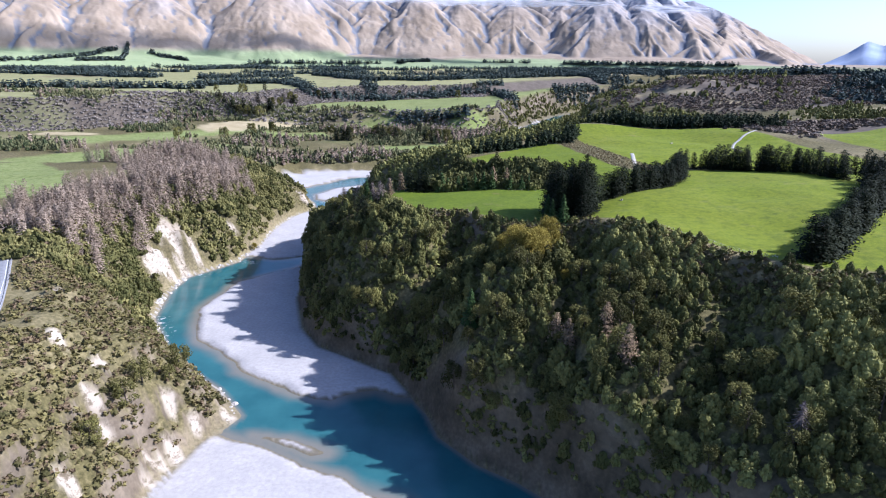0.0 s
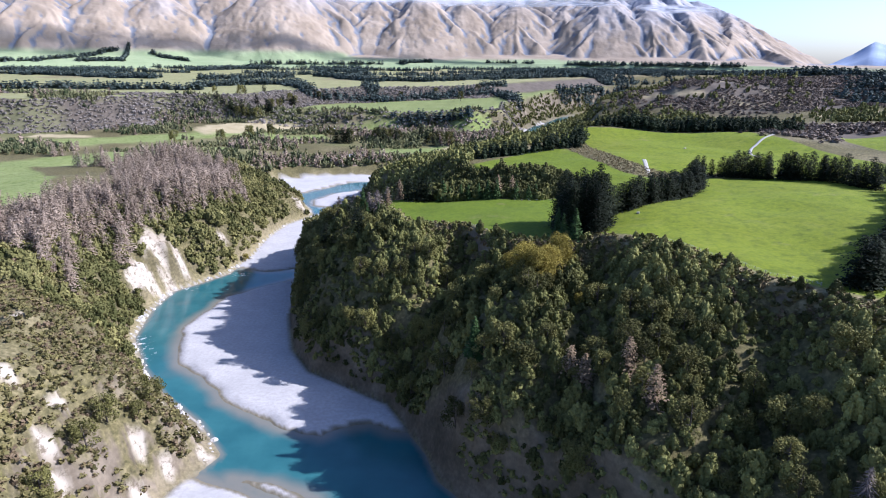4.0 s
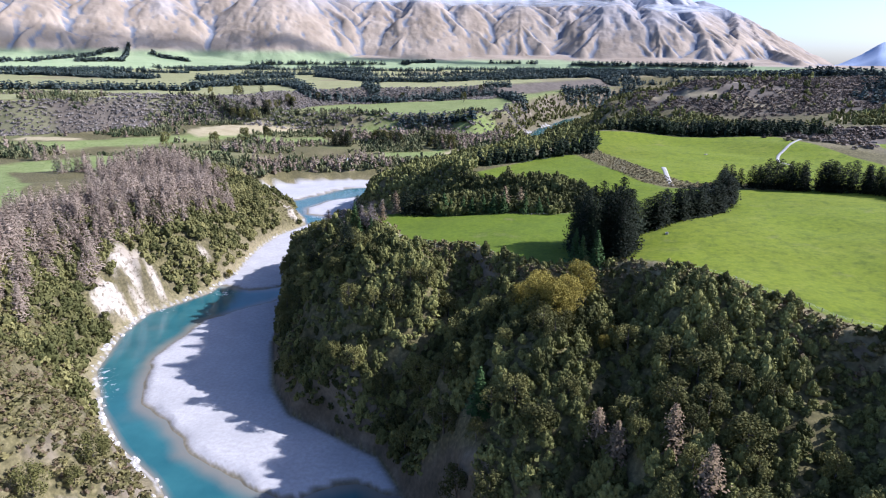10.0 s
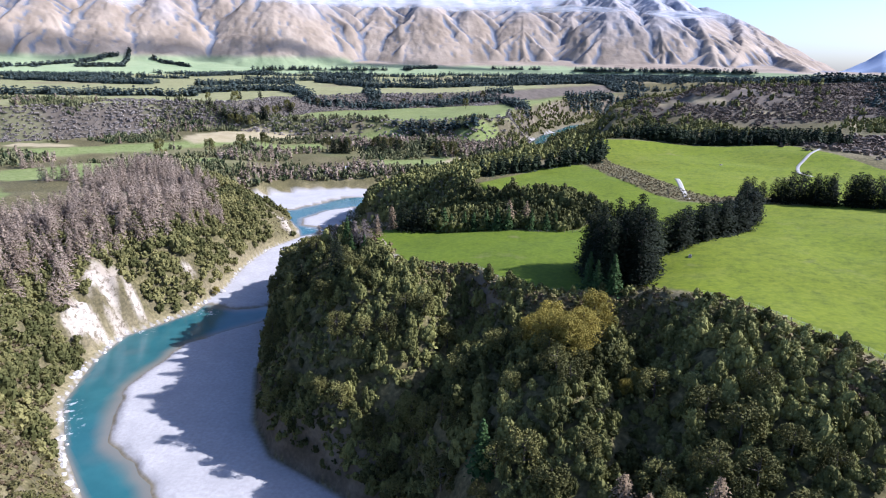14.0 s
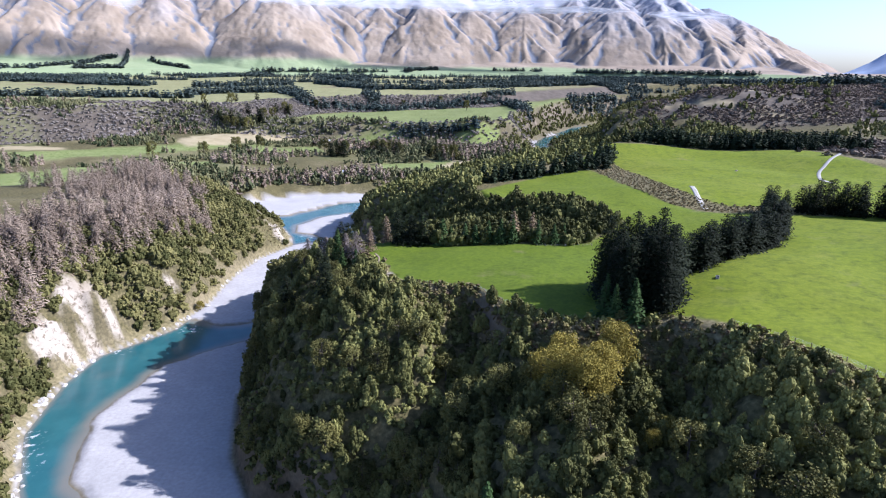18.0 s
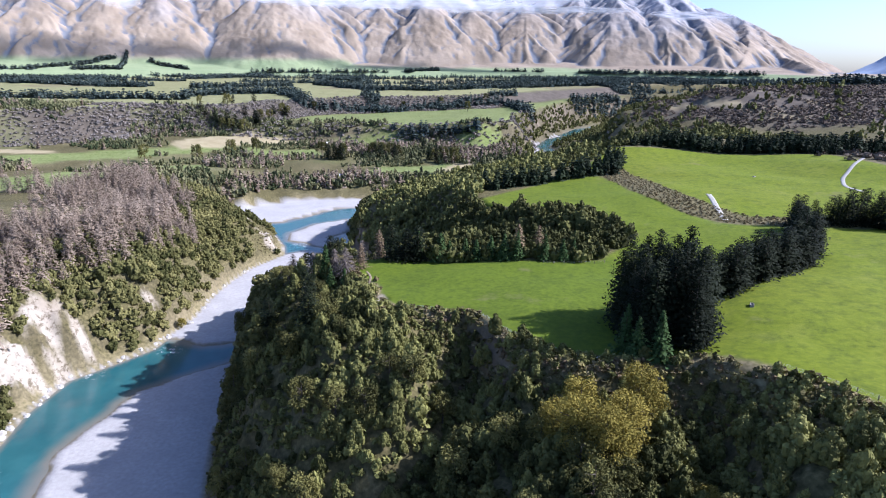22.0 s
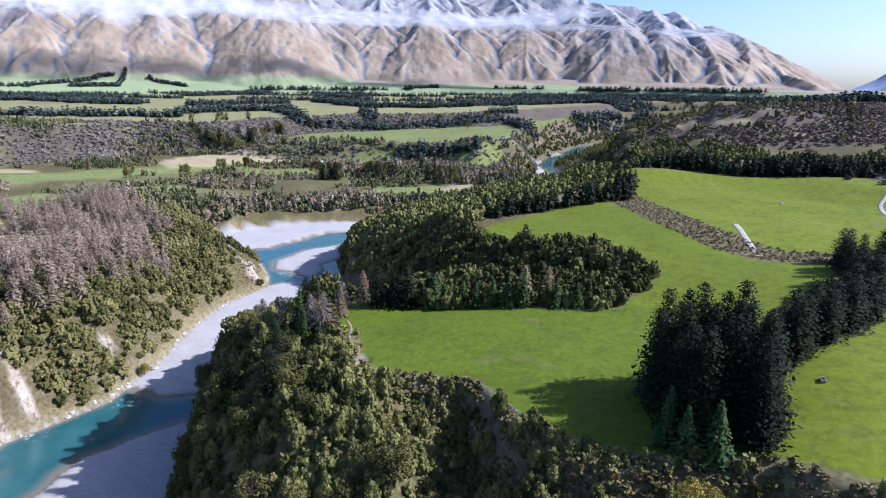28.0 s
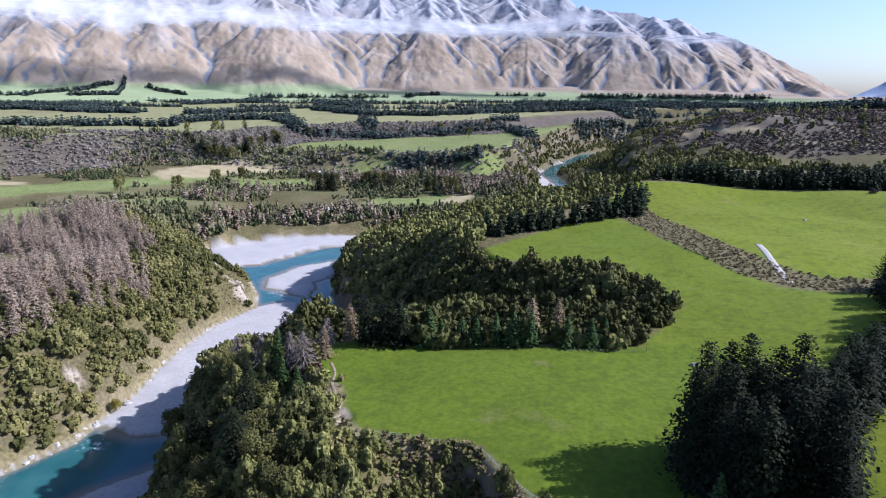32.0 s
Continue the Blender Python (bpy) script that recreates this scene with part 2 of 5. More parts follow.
    for outline, up in BARS:
        s = signed(x + 3 * fbm(x, y, 16, 3), y + 3 * fbm(x + 50, y, 16, 3), outline)
        bed = np.maximum(bed, (up + 0.35 * fbm(x, y, 22, 3)) * sstep(1.5, -4.0, s) - 1.3 * sstep(-1, 10, s))
    bed = np.maximum(bed, 0.6 * sstep(-2.5, 0.5, d_r) - 1.5 * sstep(0, -5, d_r))
    return np.where(d_r < 0, zr + bed, np.maximum(h, zr + 0.6))


# ---------------------------------------------------------------- materials
def mat(name, rough=0.9, spec=0.3):
    m = bpy.data.materials.new(name)
    m.use_nodes = True
    b = m.node_tree.nodes["Principled BSDF"]
    b.inputs["Roughness"].default_value = rough
    b.inputs["Specular IOR Level"].default_value = spec
    return m, m.node_tree.nodes, m.node_tree.links, b


def ramp(nodes, links, src, stops):
    r = nodes.new("ShaderNodeValToRGB")
    while len(r.color_ramp.elements) < len(stops):
        r.color_ramp.elements.new(0.5)
    for e, (p, c) in zip(r.color_ramp.elements, stops):
        e.position, e.color = p, (*c, 1)
    links.new(src, r.inputs[0])
    return r.outputs[0]


def noise_node(nodes, links, scale, detail=4, vec=None, rough=0.55):
    n = nodes.new("ShaderNodeTexNoise")
    n.inputs["Scale"].default_value, n.inputs["Detail"].default_value = scale, detail
    n.inputs["Roughness"].default_value = rough
    if vec is None:
        vec = nodes.new("ShaderNodeTexCoord").outputs["Object"]
    links.new(vec, n.inputs["Vector"])
    return n.outputs[0]


def mixc(nodes, links, fac, a, b, blend="MIX"):
    m = nodes.new("ShaderNodeMix")
    m.data_type, m.blend_type = "RGBA", blend
    for s, v in ((m.inputs[0], fac), (m.inputs[6], a), (m.inputs[7], b)):
        if isinstance(v, (int, float)):
            s.default_value = v
        elif isinstance(v, tuple):
            s.default_value = (*v, 1)
        else:
            links.new(v, s)
    return m.outputs[2]


def attr(nodes, name):
    a = nodes.new("ShaderNodeAttribute")
    a.attribute_name = name
    return a.outputs["Fac"]


def bump(nodes, links, bsdf, src, strength, dist):
    b = nodes.new("ShaderNodeBump")
    b.inputs["Strength"].default_value, b.inputs["Distance"].default_value = strength, dist
    links.new(src, b.inputs["Height"])
    links.new(b.outputs[0], bsdf.inputs["Normal"])


def foliage(name, dark, light, translucent=0.05, twig=None, own=False):
    """Leaves: colour by tree (attribute tint) and by fine grain."""
    m, n, l, b = mat(name, 0.75, 0.08)
    t = attr(n, "tint") if not own else n.new("ShaderNodeObjectInfo").outputs["Random"]
    c = ramp(n, l, t, [(0.0, dark), (1.0, light)])
    g = noise_node(n, l, 0.9, 3)
    c = mixc(n, l, 0.5, c, ramp(n, l, g, [(0.3, (0.35, 0.35, 0.35)), (0.7, (1, 1, 1))]), "MULTIPLY")
    bump(n, l, b, noise_node(n, l, 2.2, 3), 0.7, 0.35)
    if twig:
        c = mixc(n, l, ramp(n, l, noise_node(n, l, 0.25, 2), [(0.5, (0, 0, 0)), (0.62, (1, 1, 1))]), c, twig)
    l.new(c, b.inputs["Base Color"])
    if translucent:
        tr = n.new("ShaderNodeBsdfTranslucent")
        l.new(c, tr.inputs[0])
        mx = n.new("ShaderNodeMixShader")
        mx.inputs[0].default_value = translucent
        l.new(b.outputs[0], mx.inputs[1])
        l.new(tr.outputs[0], mx.inputs[2])
        l.new(mx.outputs[0], n["Material Output"].inputs[0])
    return m


def ground_material():
    m, n, l, b = mat("ground", 0.95, 0.15)
    co = n.new("ShaderNodeTexCoord").outputs["Object"]
    fine, mid, wide = noise_node(n, l, 0.6, 5, co), noise_node(n, l, 0.06, 5, co), noise_node(n, l, 0.012, 4, co)
    scrub = ramp(n, l, fine, [(0.3, (0.046, 0.042, 0.017)), (0.55, (0.108, 0.092, 0.038)), (0.75, (0.19, 0.155, 0.075))])
    tuss = ramp(n, l, fine, [(0.25, (0.10, 0.085, 0.04)), (0.6, (0.23, 0.19, 0.10)), (0.8, (0.30, 0.25, 0.14))])
    c = mixc(n, l, attr(n, "dry"), scrub, tuss)
    heath = ramp(n, l, mid, [(0.3, (0.075, 0.062, 0.047)), (0.7, (0.125, 0.102, 0.078))])
    c = mixc(n, l, attr(n, "heath"), c, heath)
    lush = ramp(n, l, fine, [(0.3, (0.100, 0.135, 0.006)), (0.7, (0.152, 0.185, 0.009))])
    pale = ramp(n, l, fine, [(0.3, (0.108, 0.134, 0.008)), (0.7, (0.16, 0.18, 0.013))])
    grass = mixc(n, l, ramp(n, l, wide, [(0.35, (0, 0, 0)), (0.7, (1, 1, 1))]), lush, pale)
    grass = mixc(n, l, ramp(n, l, mid, [(0.55, (0, 0, 0)), (0.8, (0.5, 0.5, 0.5))]), grass, (0.20, 0.20, 0.04))
    tufts = noise_node(n, l, 0.22, 8, co, 0.75)
    worn = noise_node(n, l, 0.035, 7, co, 0.7)
    deep = ramp(n, l, fine, [(0.3, (0.068, 0.100, 0.006)), (0.7, (0.110, 0.147, 0.010))])
    grass = mixc(n, l, attr(n, "deep"), grass, deep)
    # far grass paler and greyer: distance haze painted into its colour
    hazed_grass = ramp(n, l, mid, [(0.3, (0.155, 0.185, 0.062)), (0.7, (0.215, 0.235, 0.095))])
    grass = mixc(n, l, attr(n, "hazed_grass"), grass, hazed_grass)
    grass = mixc(n, l, ramp(n, l, tufts, [(0.36, (0.7, 0.7, 0.7)), (0.52, (0, 0, 0))]), grass, (0.055, 0.082, 0.008))
    grass = mixc(n, l, ramp(n, l, worn, [(0.62, (0, 0, 0)), (0.74, (0.7, 0.7, 0.7))]), grass, (0.17, 0.155, 0.06))
    c = mixc(n, l, attr(n, "grass"), c, grass)
    # colour of straw fields and tracks, also pales the plain for haze
    straw_and_haze = ramp(n, l, mid, [(0.3, (0.27, 0.22, 0.12)), (0.7, (0.36, 0.30, 0.175))])
    c = mixc(n, l, attr(n, "straw_and_haze"), c, straw_and_haze)
    rock = ramp(n, l, mid, [(0.3, (0.07, 0.056, 0.040)), (0.5, (0.145, 0.115, 0.08)), (0.75, (0.26, 0.21, 0.15))])
    rock = mixc(n, l, 0.5, rock, ramp(n, l, fine, [(0.3, (0.5, 0.5, 0.5)), (0.7, (1, 1, 1))]), "MULTIPLY")
    c = mixc(n, l, attr(n, "rock"), c, rock)
    white = ramp(n, l, mid, [(0.3, (0.27, 0.225, 0.165)), (0.5, (0.37, 0.32, 0.25)), (0.75, (0.455, 0.40, 0.325))])
    white = mixc(n, l, 0.85, white, ramp(n, l, noise_node(n, l, 0.3, 7, co, 0.75), [(0.40, (0.28, 0.24, 0.19)), (0.50, (1, 1, 1))]), "MULTIPLY")
    c = mixc(n, l, attr(n, "white"), c, white)
    gravel = ramp(n, l, fine, [(0.3, (0.33, 0.312, 0.296)), (0.7, (0.42, 0.398, 0.376))])
    gravel = mixc(n, l, ramp(n, l, mid, [(0.45, (0, 0, 0)), (0.75, (0.6, 0.6, 0.6))]), gravel, (0.29, 0.28, 0.266))
    c = mixc(n, l, attr(n, "gravel"), c, gravel)
    c = mixc(n, l, attr(n, "wet"), c, (0.15, 0.13, 0.10))
    l.new(c, b.inputs["Base Color"])
    bump(n, l, b, noise_node(n, l, 1.1, 6, co, 0.7), 0.5, 0.22)
    return m


def water_material():
    m, n, l, b = mat("river_water", 0.12, 0.5)
    co = n.new("ShaderNodeTexCoord").outputs["Object"]
    mid = noise_node(n, l, 0.05, 4, co)
    deep = ramp(n, l, mid, [(0.3, (0.018, 0.082, 0.092)), (0.7, (0.032, 0.118, 0.122))])
    c = mixc(n, l, attr(n, "shoal"), deep, (0.17, 0.155, 0.125))
    foam = n.new("ShaderNodeMath")
    foam.operation = "MULTIPLY"
    l.new(attr(n, "rapid"), foam.inputs[0])
    l.new(ramp(n, l, noise_node(n, l, 0.35, 6, co, 0.7), [(0.56, (0, 0, 0)), (0.66, (1, 1, 1))]), foam.inputs[1])
    c = mixc(n, l, foam.outputs[0], c, (0.6, 0.66, 0.66))
    l.new(c, b.inputs["Base Color"])
    b.inputs["IOR"].default_value = 1.33
    bump(n, l, b, noise_node(n, l, 0.8, 4, co), 0.25, 0.12)
    return m


def mountain_material():
    m, n, l, b = mat("mountain_slope", 0.95, 0.1)
    co = n.new("ShaderNodeTexCoord").outputs["Object"]
    mid, fine = noise_node(n, l, 0.006, 6, co), noise_node(n, l, 0.03, 6, co)
    tan = ramp(n, l, mid, [(0.3, (0.20, 0.158, 0.115)), (0.5, (0.275, 0.22, 0.163)), (0.7, (0.345, 0.282, 0.215))])
    # scree grey is paled and blued: distance haze put into the colour
    hazed_scree = ramp(n, l, fine, [(0.3, (0.26, 0.27, 0.295)), (0.7, (0.36, 0.36, 0.38))])
    c = mixc(n, l, attr(n, "hazed_scree"), tan, hazed_scree)
    # hollows darkened blue-grey: shade of the gullies put into the colour
    c = mixc(n, l, attr(n, "gully_shade"), c, (0.12, 0.14, 0.175))
    green = ramp(n, l, mid, [(0.3, (0.20, 0.25, 0.13)), (0.7, (0.27, 0.31, 0.17))])
    c = mixc(n, l, attr(n, "grass"), c, green)
    l.new(c, b.inputs["Base Color"])
    bump(n, l, b, fine, 0.4, 8)
    return m


# ---------------------------------------------------------------- mesh makers
def mesh_object(name, verts, faces, material, parent=None, smooth=True, attrs=None):
    """One mesh object out of arrays; faces all triangles or all quads."""
    me = bpy.data.meshes.new(name)
    verts, faces = np.ascontiguousarray(verts, np.float32), np.ascontiguousarray(faces, np.int32)
    k = faces.shape[1]
    me.vertices.add(len(verts))
    me.vertices.foreach_set("co", verts.ravel())
    me.loops.add(faces.size)
    me.loops.foreach_set("vertex_index", faces.ravel())
    me.polygons.add(len(faces))
    me.polygons.foreach_set("loop_start", np.arange(0, faces.size, k, dtype=np.int32))
    me.polygons.foreach_set("use_smooth", np.full(len(faces), smooth, bool))
    me.update(calc_edges=True)
    for key, val in (attrs or {}).items():
        a = me.attributes.new(key, "FLOAT", "POINT")
        a.data.foreach_set("value", np.ascontiguousarray(val, np.float32))
    me.materials.append(material)
    ob = new(name, me)
    if parent:
        ob.parent = parent
    return ob


def grid_faces(nu, nv):
    i = np.arange((nu - 1) * (nv - 1))
    a = (i // (nv - 1)) * nv + i % (nv - 1)
    return np.stack([a, a + nv, a + nv + 1, a + 1], 1)


# ---------------------------------------------------------------- ground
FIELDS = [  # grass outlines: lush right terrace, pale valley fields
    [(-64, 424), (-56, 408), (-48, 396), (-39, 386), (-35, 366), (-28, 357), (-14, 355), (1, 351), (12, 331), (24, 318), (60, 306), (76, 292), (87, 277),
     (98, 258), (107, 236), (118, 226), (135, 218), (190, 210), (260, 240), (330, 330), (300, 480), (270, 640), (180, 690), (118, 690),
     (62, 600), (2, 535), (9, 517), (64, 495), (81, 450), (56, 411), (34, 409), (-11, 413), (-30, 420)],
    [(330, 420), (430, 380), (900, 300), (900, 560), (520, 600), (330, 600)]]


def cover(x, y, z, slope):
    """Shares of the ground's covers at each point; two of them also carry distance haze."""
    d_r = signed(x, y, RIVER)
    wob = 2.2 * fbm(x, y, 14, 3)
    grass = np.zeros(x.shape)
    for p in FIELDS:
        grass = np.maximum(grass, sstep(1.2, -1.2, signed(x, y, p) + wob * 0.5))
    s_2 = signed(x, y, STEP_TWO)
    s_1 = signed(x, y, STEP_ONE)
    s_v = signed(x, y, VALLEY)
    wx, wy = x + 12 * fbm(x, y, 90, 2), y + 12 * fbm(x + 300, y, 90, 2)
    for p in VALLEY_FIELDS:
        grass = np.maximum(grass, sstep(3, -3, signed(wx, wy, p)))
    grass = np.maximum(grass, 0.25 * (s_v < 0) * sstep(-0.4, 0.2, fbm(x, y, 130, 3)))
    plain = sstep(10, -30, s_2)
    cell = vnoise(np.floor(x / 230 + 0.2 * vnoise(x / 300, y / 300)) * 7.3 + 0.5, np.floor(y / 330) * 5.1 + 0.5)
    grass = np.maximum(grass, plain * np.where(cell < 0.75, 0.9, 0.25))
    grass = np.maximum(grass, 0.9 * sstep(0, -15, s_1) * sstep(60, 110, s_2) * (x > -420))
    forest = sstep(350, 520, x) * sstep(1650, 1900, y) * (y < 3700)
    grass = grass * (1 - forest)
    straw_and_haze = np.zeros(x.shape)
    for p in STRAW_FIELDS:
        straw_and_haze = np.maximum(straw_and_haze, sstep(3, -3, signed(wx, wy, p)))
    strip = sstep(14, 10, dist_line(x, y, ROUGH_STRIP) + wob)
    grass = grass * (1 - strip)
    # haze over the far plain, put in as a share of straw colour
    straw_and_haze = np.maximum(straw_and_haze, 0.38 * plain)
    heath = sstep(90, 60, s_2) * sstep(-12, 0, s_2) * (x < 500)
    heath = np.maximum(heath, sstep(45, 35, s_1) * sstep(-14, -6, s_1) * 0.4)
    spur = sstep(190, 130, np.hypot((x - 620) / 2.0, y - 1230))
    heath = np.maximum(heath, spur)
    for line, half in HILL_TRACKS:
        straw_and_haze = np.maximum(straw_and_haze, 0.75 * sstep(half + 4, half - 3, dist_line(x, y, line) + 2 * wob))
    brown = sstep(6, -6, signed(x, y, BROWN_BANK) + 4 * wob)
    heath = np.maximum(heath, brown)
    spur2 = sstep(190, 120, np.hypot((x - 480) / 1.2, (y - 640) / 0.8))
    heath = np.maximum(heath, spur2 * (1 - grass))
    bars = sstep(0.15, 0.5, z - river_level(y)) * sstep(0.8, -0.6, d_r)
    gravel = np.clip(bars, 0, 1) * np.where(x > -110, sstep(0.2, -3.5, d_r), 1)
    rock = sstep(1.15, 1.9, slope + 0.5 * fbm(x, y, 18, 3)) * (d_r > 0) + 0.45 * sstep(7, 2, d_r + wob) * (d_r > 0) * (x > -140)
    white = np.zeros(x.shape)
    for cx, cy, rad in WHITES:
        white = np.maximum(white, sstep(1.0, 0.55, np.hypot(x - cx, y - cy) / (0.8 * rad) + 0.1 + 0.8 * fbm(x, y, 7, 4)))
    dry = sstep(-0.1, 0.7, fbm(x, y, 45, 4)) * 0.65
    near_left = sstep(-60, -110, x) * sstep(330, 250, y)
    dry = np.clip(np.maximum(dry, near_left * (0.1 + 0.7 * fbm(x, y, 15, 3))), 0, 1)
    edge = sstep(9, 3, np.abs(signed(x, y, TERRACE)) + wob) * (x > -70) * (y < 500)
    dry = np.maximum(np.maximum(dry, edge * 0.9), 0.3 * strip) * (1 - forest) * np.where((y > 900) & (x > 120), 0.3, 1)
    dry = np.maximum(dry, sstep(8, 2, d_r + wob) * (x < -90))
    bushy = (signed(x, y, LEFT_TOP) > signed(x, y, TERRACE)) * (d_r > 0) * (y < 560) * (signed(x, y, TERRACE) > 3)
    dry = dry * (1 - 0.9 * bushy)
    up_part = np.maximum(d_r, 0) / (np.maximum(d_r, 0) + np.maximum(signed(x, y, TERRACE), 0) + 1e-6)
    rock = np.maximum(rock * (1 - 0.85 * bushy), 0.8 * bushy * sstep(0.15, 0.09, up_part + 0.02 * wob))
    dry = dry * np.where((x < -100) & (y > 290) & (y < 800) & (d_r > 7), 0.35, 1)
    rock = rock * np.where((x < -135) & (y < 700), 0.3, 1)
    wet = sstep(0.7, 0.15, z - river_level(y)) * (d_r < 0)
    off = (1 - gravel)
    deep = sstep(6, -6, signed(x, y, LOWER_PADDOCK) + 3 * wob) + 0.5 * sstep(6, -6, signed(x, y, MIDDLE_PADDOCK) + 3 * wob)
    # haze share of the grass grows with distance up the valley and leftwards
    hazed_grass = 0.85 * np.maximum(sstep(740, 860, y), sstep(-280, -340, x))
    return dict(hazed_grass=hazed_grass, deep=np.clip(deep, 0, 1), dry=dry, heath=heath * (1 - grass), grass=grass * off, straw_and_haze=straw_and_haze * off, rock=np.clip(rock, 0, 1) * (1 - grass),
                white=white * off, gravel=gravel, wet=wet * 0.6)


HILL_TRACKS = [([(440, 1320), (466, 1284), (600, 1302), (780, 1400)], 7), ([(466, 1284), (520, 1200), (560, 1130)], 3), ([(330, 1260), (400, 1200), (480, 1130), (560, 1105)], 10),
               ([(560, 1010), (680, 990)], 22)]
BROWN_BANK = [(-523, 1305), (-450, 1420), (-434, 1588), (-362, 1510), (-412, 1251)]
FOOT_TRACK = [(-47, 403), (-43.5, 395), (-43.5, 388), (-40, 380), (-41, 373), (-37.5, 366), (-36, 360), (-32.5, 357), (-29, 353.5), (-20, 351.5)]
LOWER_PADDOCK = [(-70, 440), (-45, 340), (20, 300), (56, 300), (72, 345), (82, 400), (72, 412), (30, 415)]
MIDDLE_PADDOCK = [(55, 405), (82, 398), (130, 400), (160, 455), (124, 478), (104, 560), (90, 605), (0, 560), (0, 510), (66, 500)]
ROUGH_STRIP = [(76, 610), (101, 612), (108, 570), (114, 517), (126, 487), (139, 468), (160, 462), (195, 456)]
VALLEY_FIELDS = [
    [(-498, 801), (-379, 975), (-352, 930), (-378, 883), (-413, 693), (-560, 690)],
    [(-700, 950), (-628, 985), (-560, 1070), (-454, 1138), (-398, 1151), (-387, 1120), (-434, 1085), (-538, 990), (-593, 935)],
    [(-390, 1132), (-258, 1174), (-245, 1122), (-344, 1076)],
    [(-280, 1250), (-150, 1268), (-99, 1256), (-99, 1238), (-200, 1228)],
    [(-49, 1232), (26, 1270), (52, 1290), (58, 1262), (16, 1190)],
    [(-560, 660), (-501, 700), (-365, 540), (-313, 455), (-345, 430), (-460, 500)],
    [(-150, 960), (-50, 975), (-20, 1010), (-40, 1035), (-130, 1010)]]
STRAW_FIELDS = [[(-507, 1125), (-481, 1176), (-412, 1240), (-300, 1240), (-382, 1156), (-467, 1104)], [(-50, 985), (-15, 990), (0, 1030), (-35, 1035)],
                [(-720, 985), (-640, 1000), (-600, 1040), (-720, 1040)]]
WHITES = [(-209, 399, 15), (-204, 400, 13), (-210, 420, 14), (-201, 412, 13), (-201, 428, 8), (-179, 249, 5.5), (-152, 203, 4.7), (-138, 207, 4.7),
          (-133, 191, 4.7), (-128, 188, 4.7), (-119, 217, 4.7), (-116, 194, 5.5), (-112, 203, 5.5), (-110, 219, 5.5), (-103, 232, 6.2), (-124, 160, 4.7),
          (-113, 187, 5.5), (-124, 245, 3.1), (-185, 472, 6), (-36, 366, 4), (-175, 640, 9), (-193, 646, 7), (-168, 630, 8), (-212, 388, 8)]


def build_ground():
    ang = np.concatenate([np.linspace(-180, -52, 24)[:-1], np.linspace(-50, 50, 430), np.linspace(52, 180, 24)[1:]])
    rad = np.concatenate([np.linspace(2, 110, 10)[:-1], np.arange(110, 760, 2.4), np.geomspace(762, 4400, 130)])
    a, r = np.meshgrid(np.radians(ang), rad, indexing="ij")
    x, y = r * np.sin(a), r * np.cos(a) + 20
    z = height(x, y)
    dzr, dza = np.gradient(z, axis=1) / np.gradient(r, axis=1), np.gradient(z, axis=0) / np.maximum(np.gradient(a, axis=0) * r, 0.3)
    cov = cover(x.ravel(), y.ravel(), z.ravel(), np.hypot(dzr, dza).ravel())
    verts = np.stack([x.ravel(), y.ravel(), z.ravel()], 1)
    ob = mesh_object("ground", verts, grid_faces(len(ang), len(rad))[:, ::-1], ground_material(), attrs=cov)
    return tagged(ob, "river terraces with paddocks, scrub slopes and pale gravel bars", "ground", kind="structure")


ground = build_ground()


def build_water():
    cells = []
    for x0, x1, y0, y1, st in ((-290, 150, 100, 900, 2.0), (-290, 150, -300, 100, 20.0), (80, 620, 900, 2150, 8.0)):
        xs, ys = np.arange(x0, x1 + st, st), np.arange(y0, y1 + st, st)
        x, y = np.meshgrid(xs, ys, indexing="ij")
        z = river_level(y)
        bed = height(x, y)
        depth = (z - bed).ravel()
        far = np.clip(1.25 - depth, 0, 1) * 0.9
        rapid = np.zeros(x.size)
        for cx, cy, rr in ((-178, 318, 16), (-186, 335, 12), (-160, 690, 16), (-150, 660, 14), (-125, 640, 14), (-165, 450, 9), (-192, 420, 8)):
            rapid = np.maximum(rapid, sstep(1, 0.3, np.hypot(x - cx, y - cy).ravel() / rr))
        f = grid_faces(len(xs), len(ys))[:, ::-1]
        keep = (depth[f].max(1) > -0.4)
        cells.append((np.stack([x.ravel(), y.ravel(), z.ravel()], 1), f[keep], far, rapid))
    v, f, s, q, off = [], [], [], [], 0
    for a, b, c, d in cells:
        v.append(a), f.append(b + off), s.append(c), q.append(d)
        off += len(a)
    ob = mesh_object("water", np.concatenate(v), np.concatenate(f), water_material(),
                     attrs=dict(shoal=np.concatenate(s), rapid=np.concatenate(q)))
    return tagged(ob, "turquoise glacial river winding between gravel bars", "river", kind="structure")


water = build_water()


# ---------------------------------------------------------------- mountains
DEPTH = 2200.0


def crest_height(deg):
    return np.interp(deg, [-48, -34, -20, -11, -6.6, -2.4, 1.3, 6.8, 12.1, 16.9, 19.6, 23.5, 26.4, 28.7, 31, 47],
                     [940, 990, 1040, 1030, 980, 885, 900, 815, 690, 635, 505, 370, 205, 25, 5, 5])


FACETS = [(-46, 460), (-40.6, 430), (-35.4, 440), (-30.6, 470), (-26.8, 480), (-21.7, 430), (-17.4, 560), (-14.1, 500), (-8.6, 450),
          (-4.4, 470), (-0.8, 420), (4.2, 450), (8.6, 380), (12.4, 450), (16, 400), (19.4, 310), (22.6, 220), (25.4, 110)]


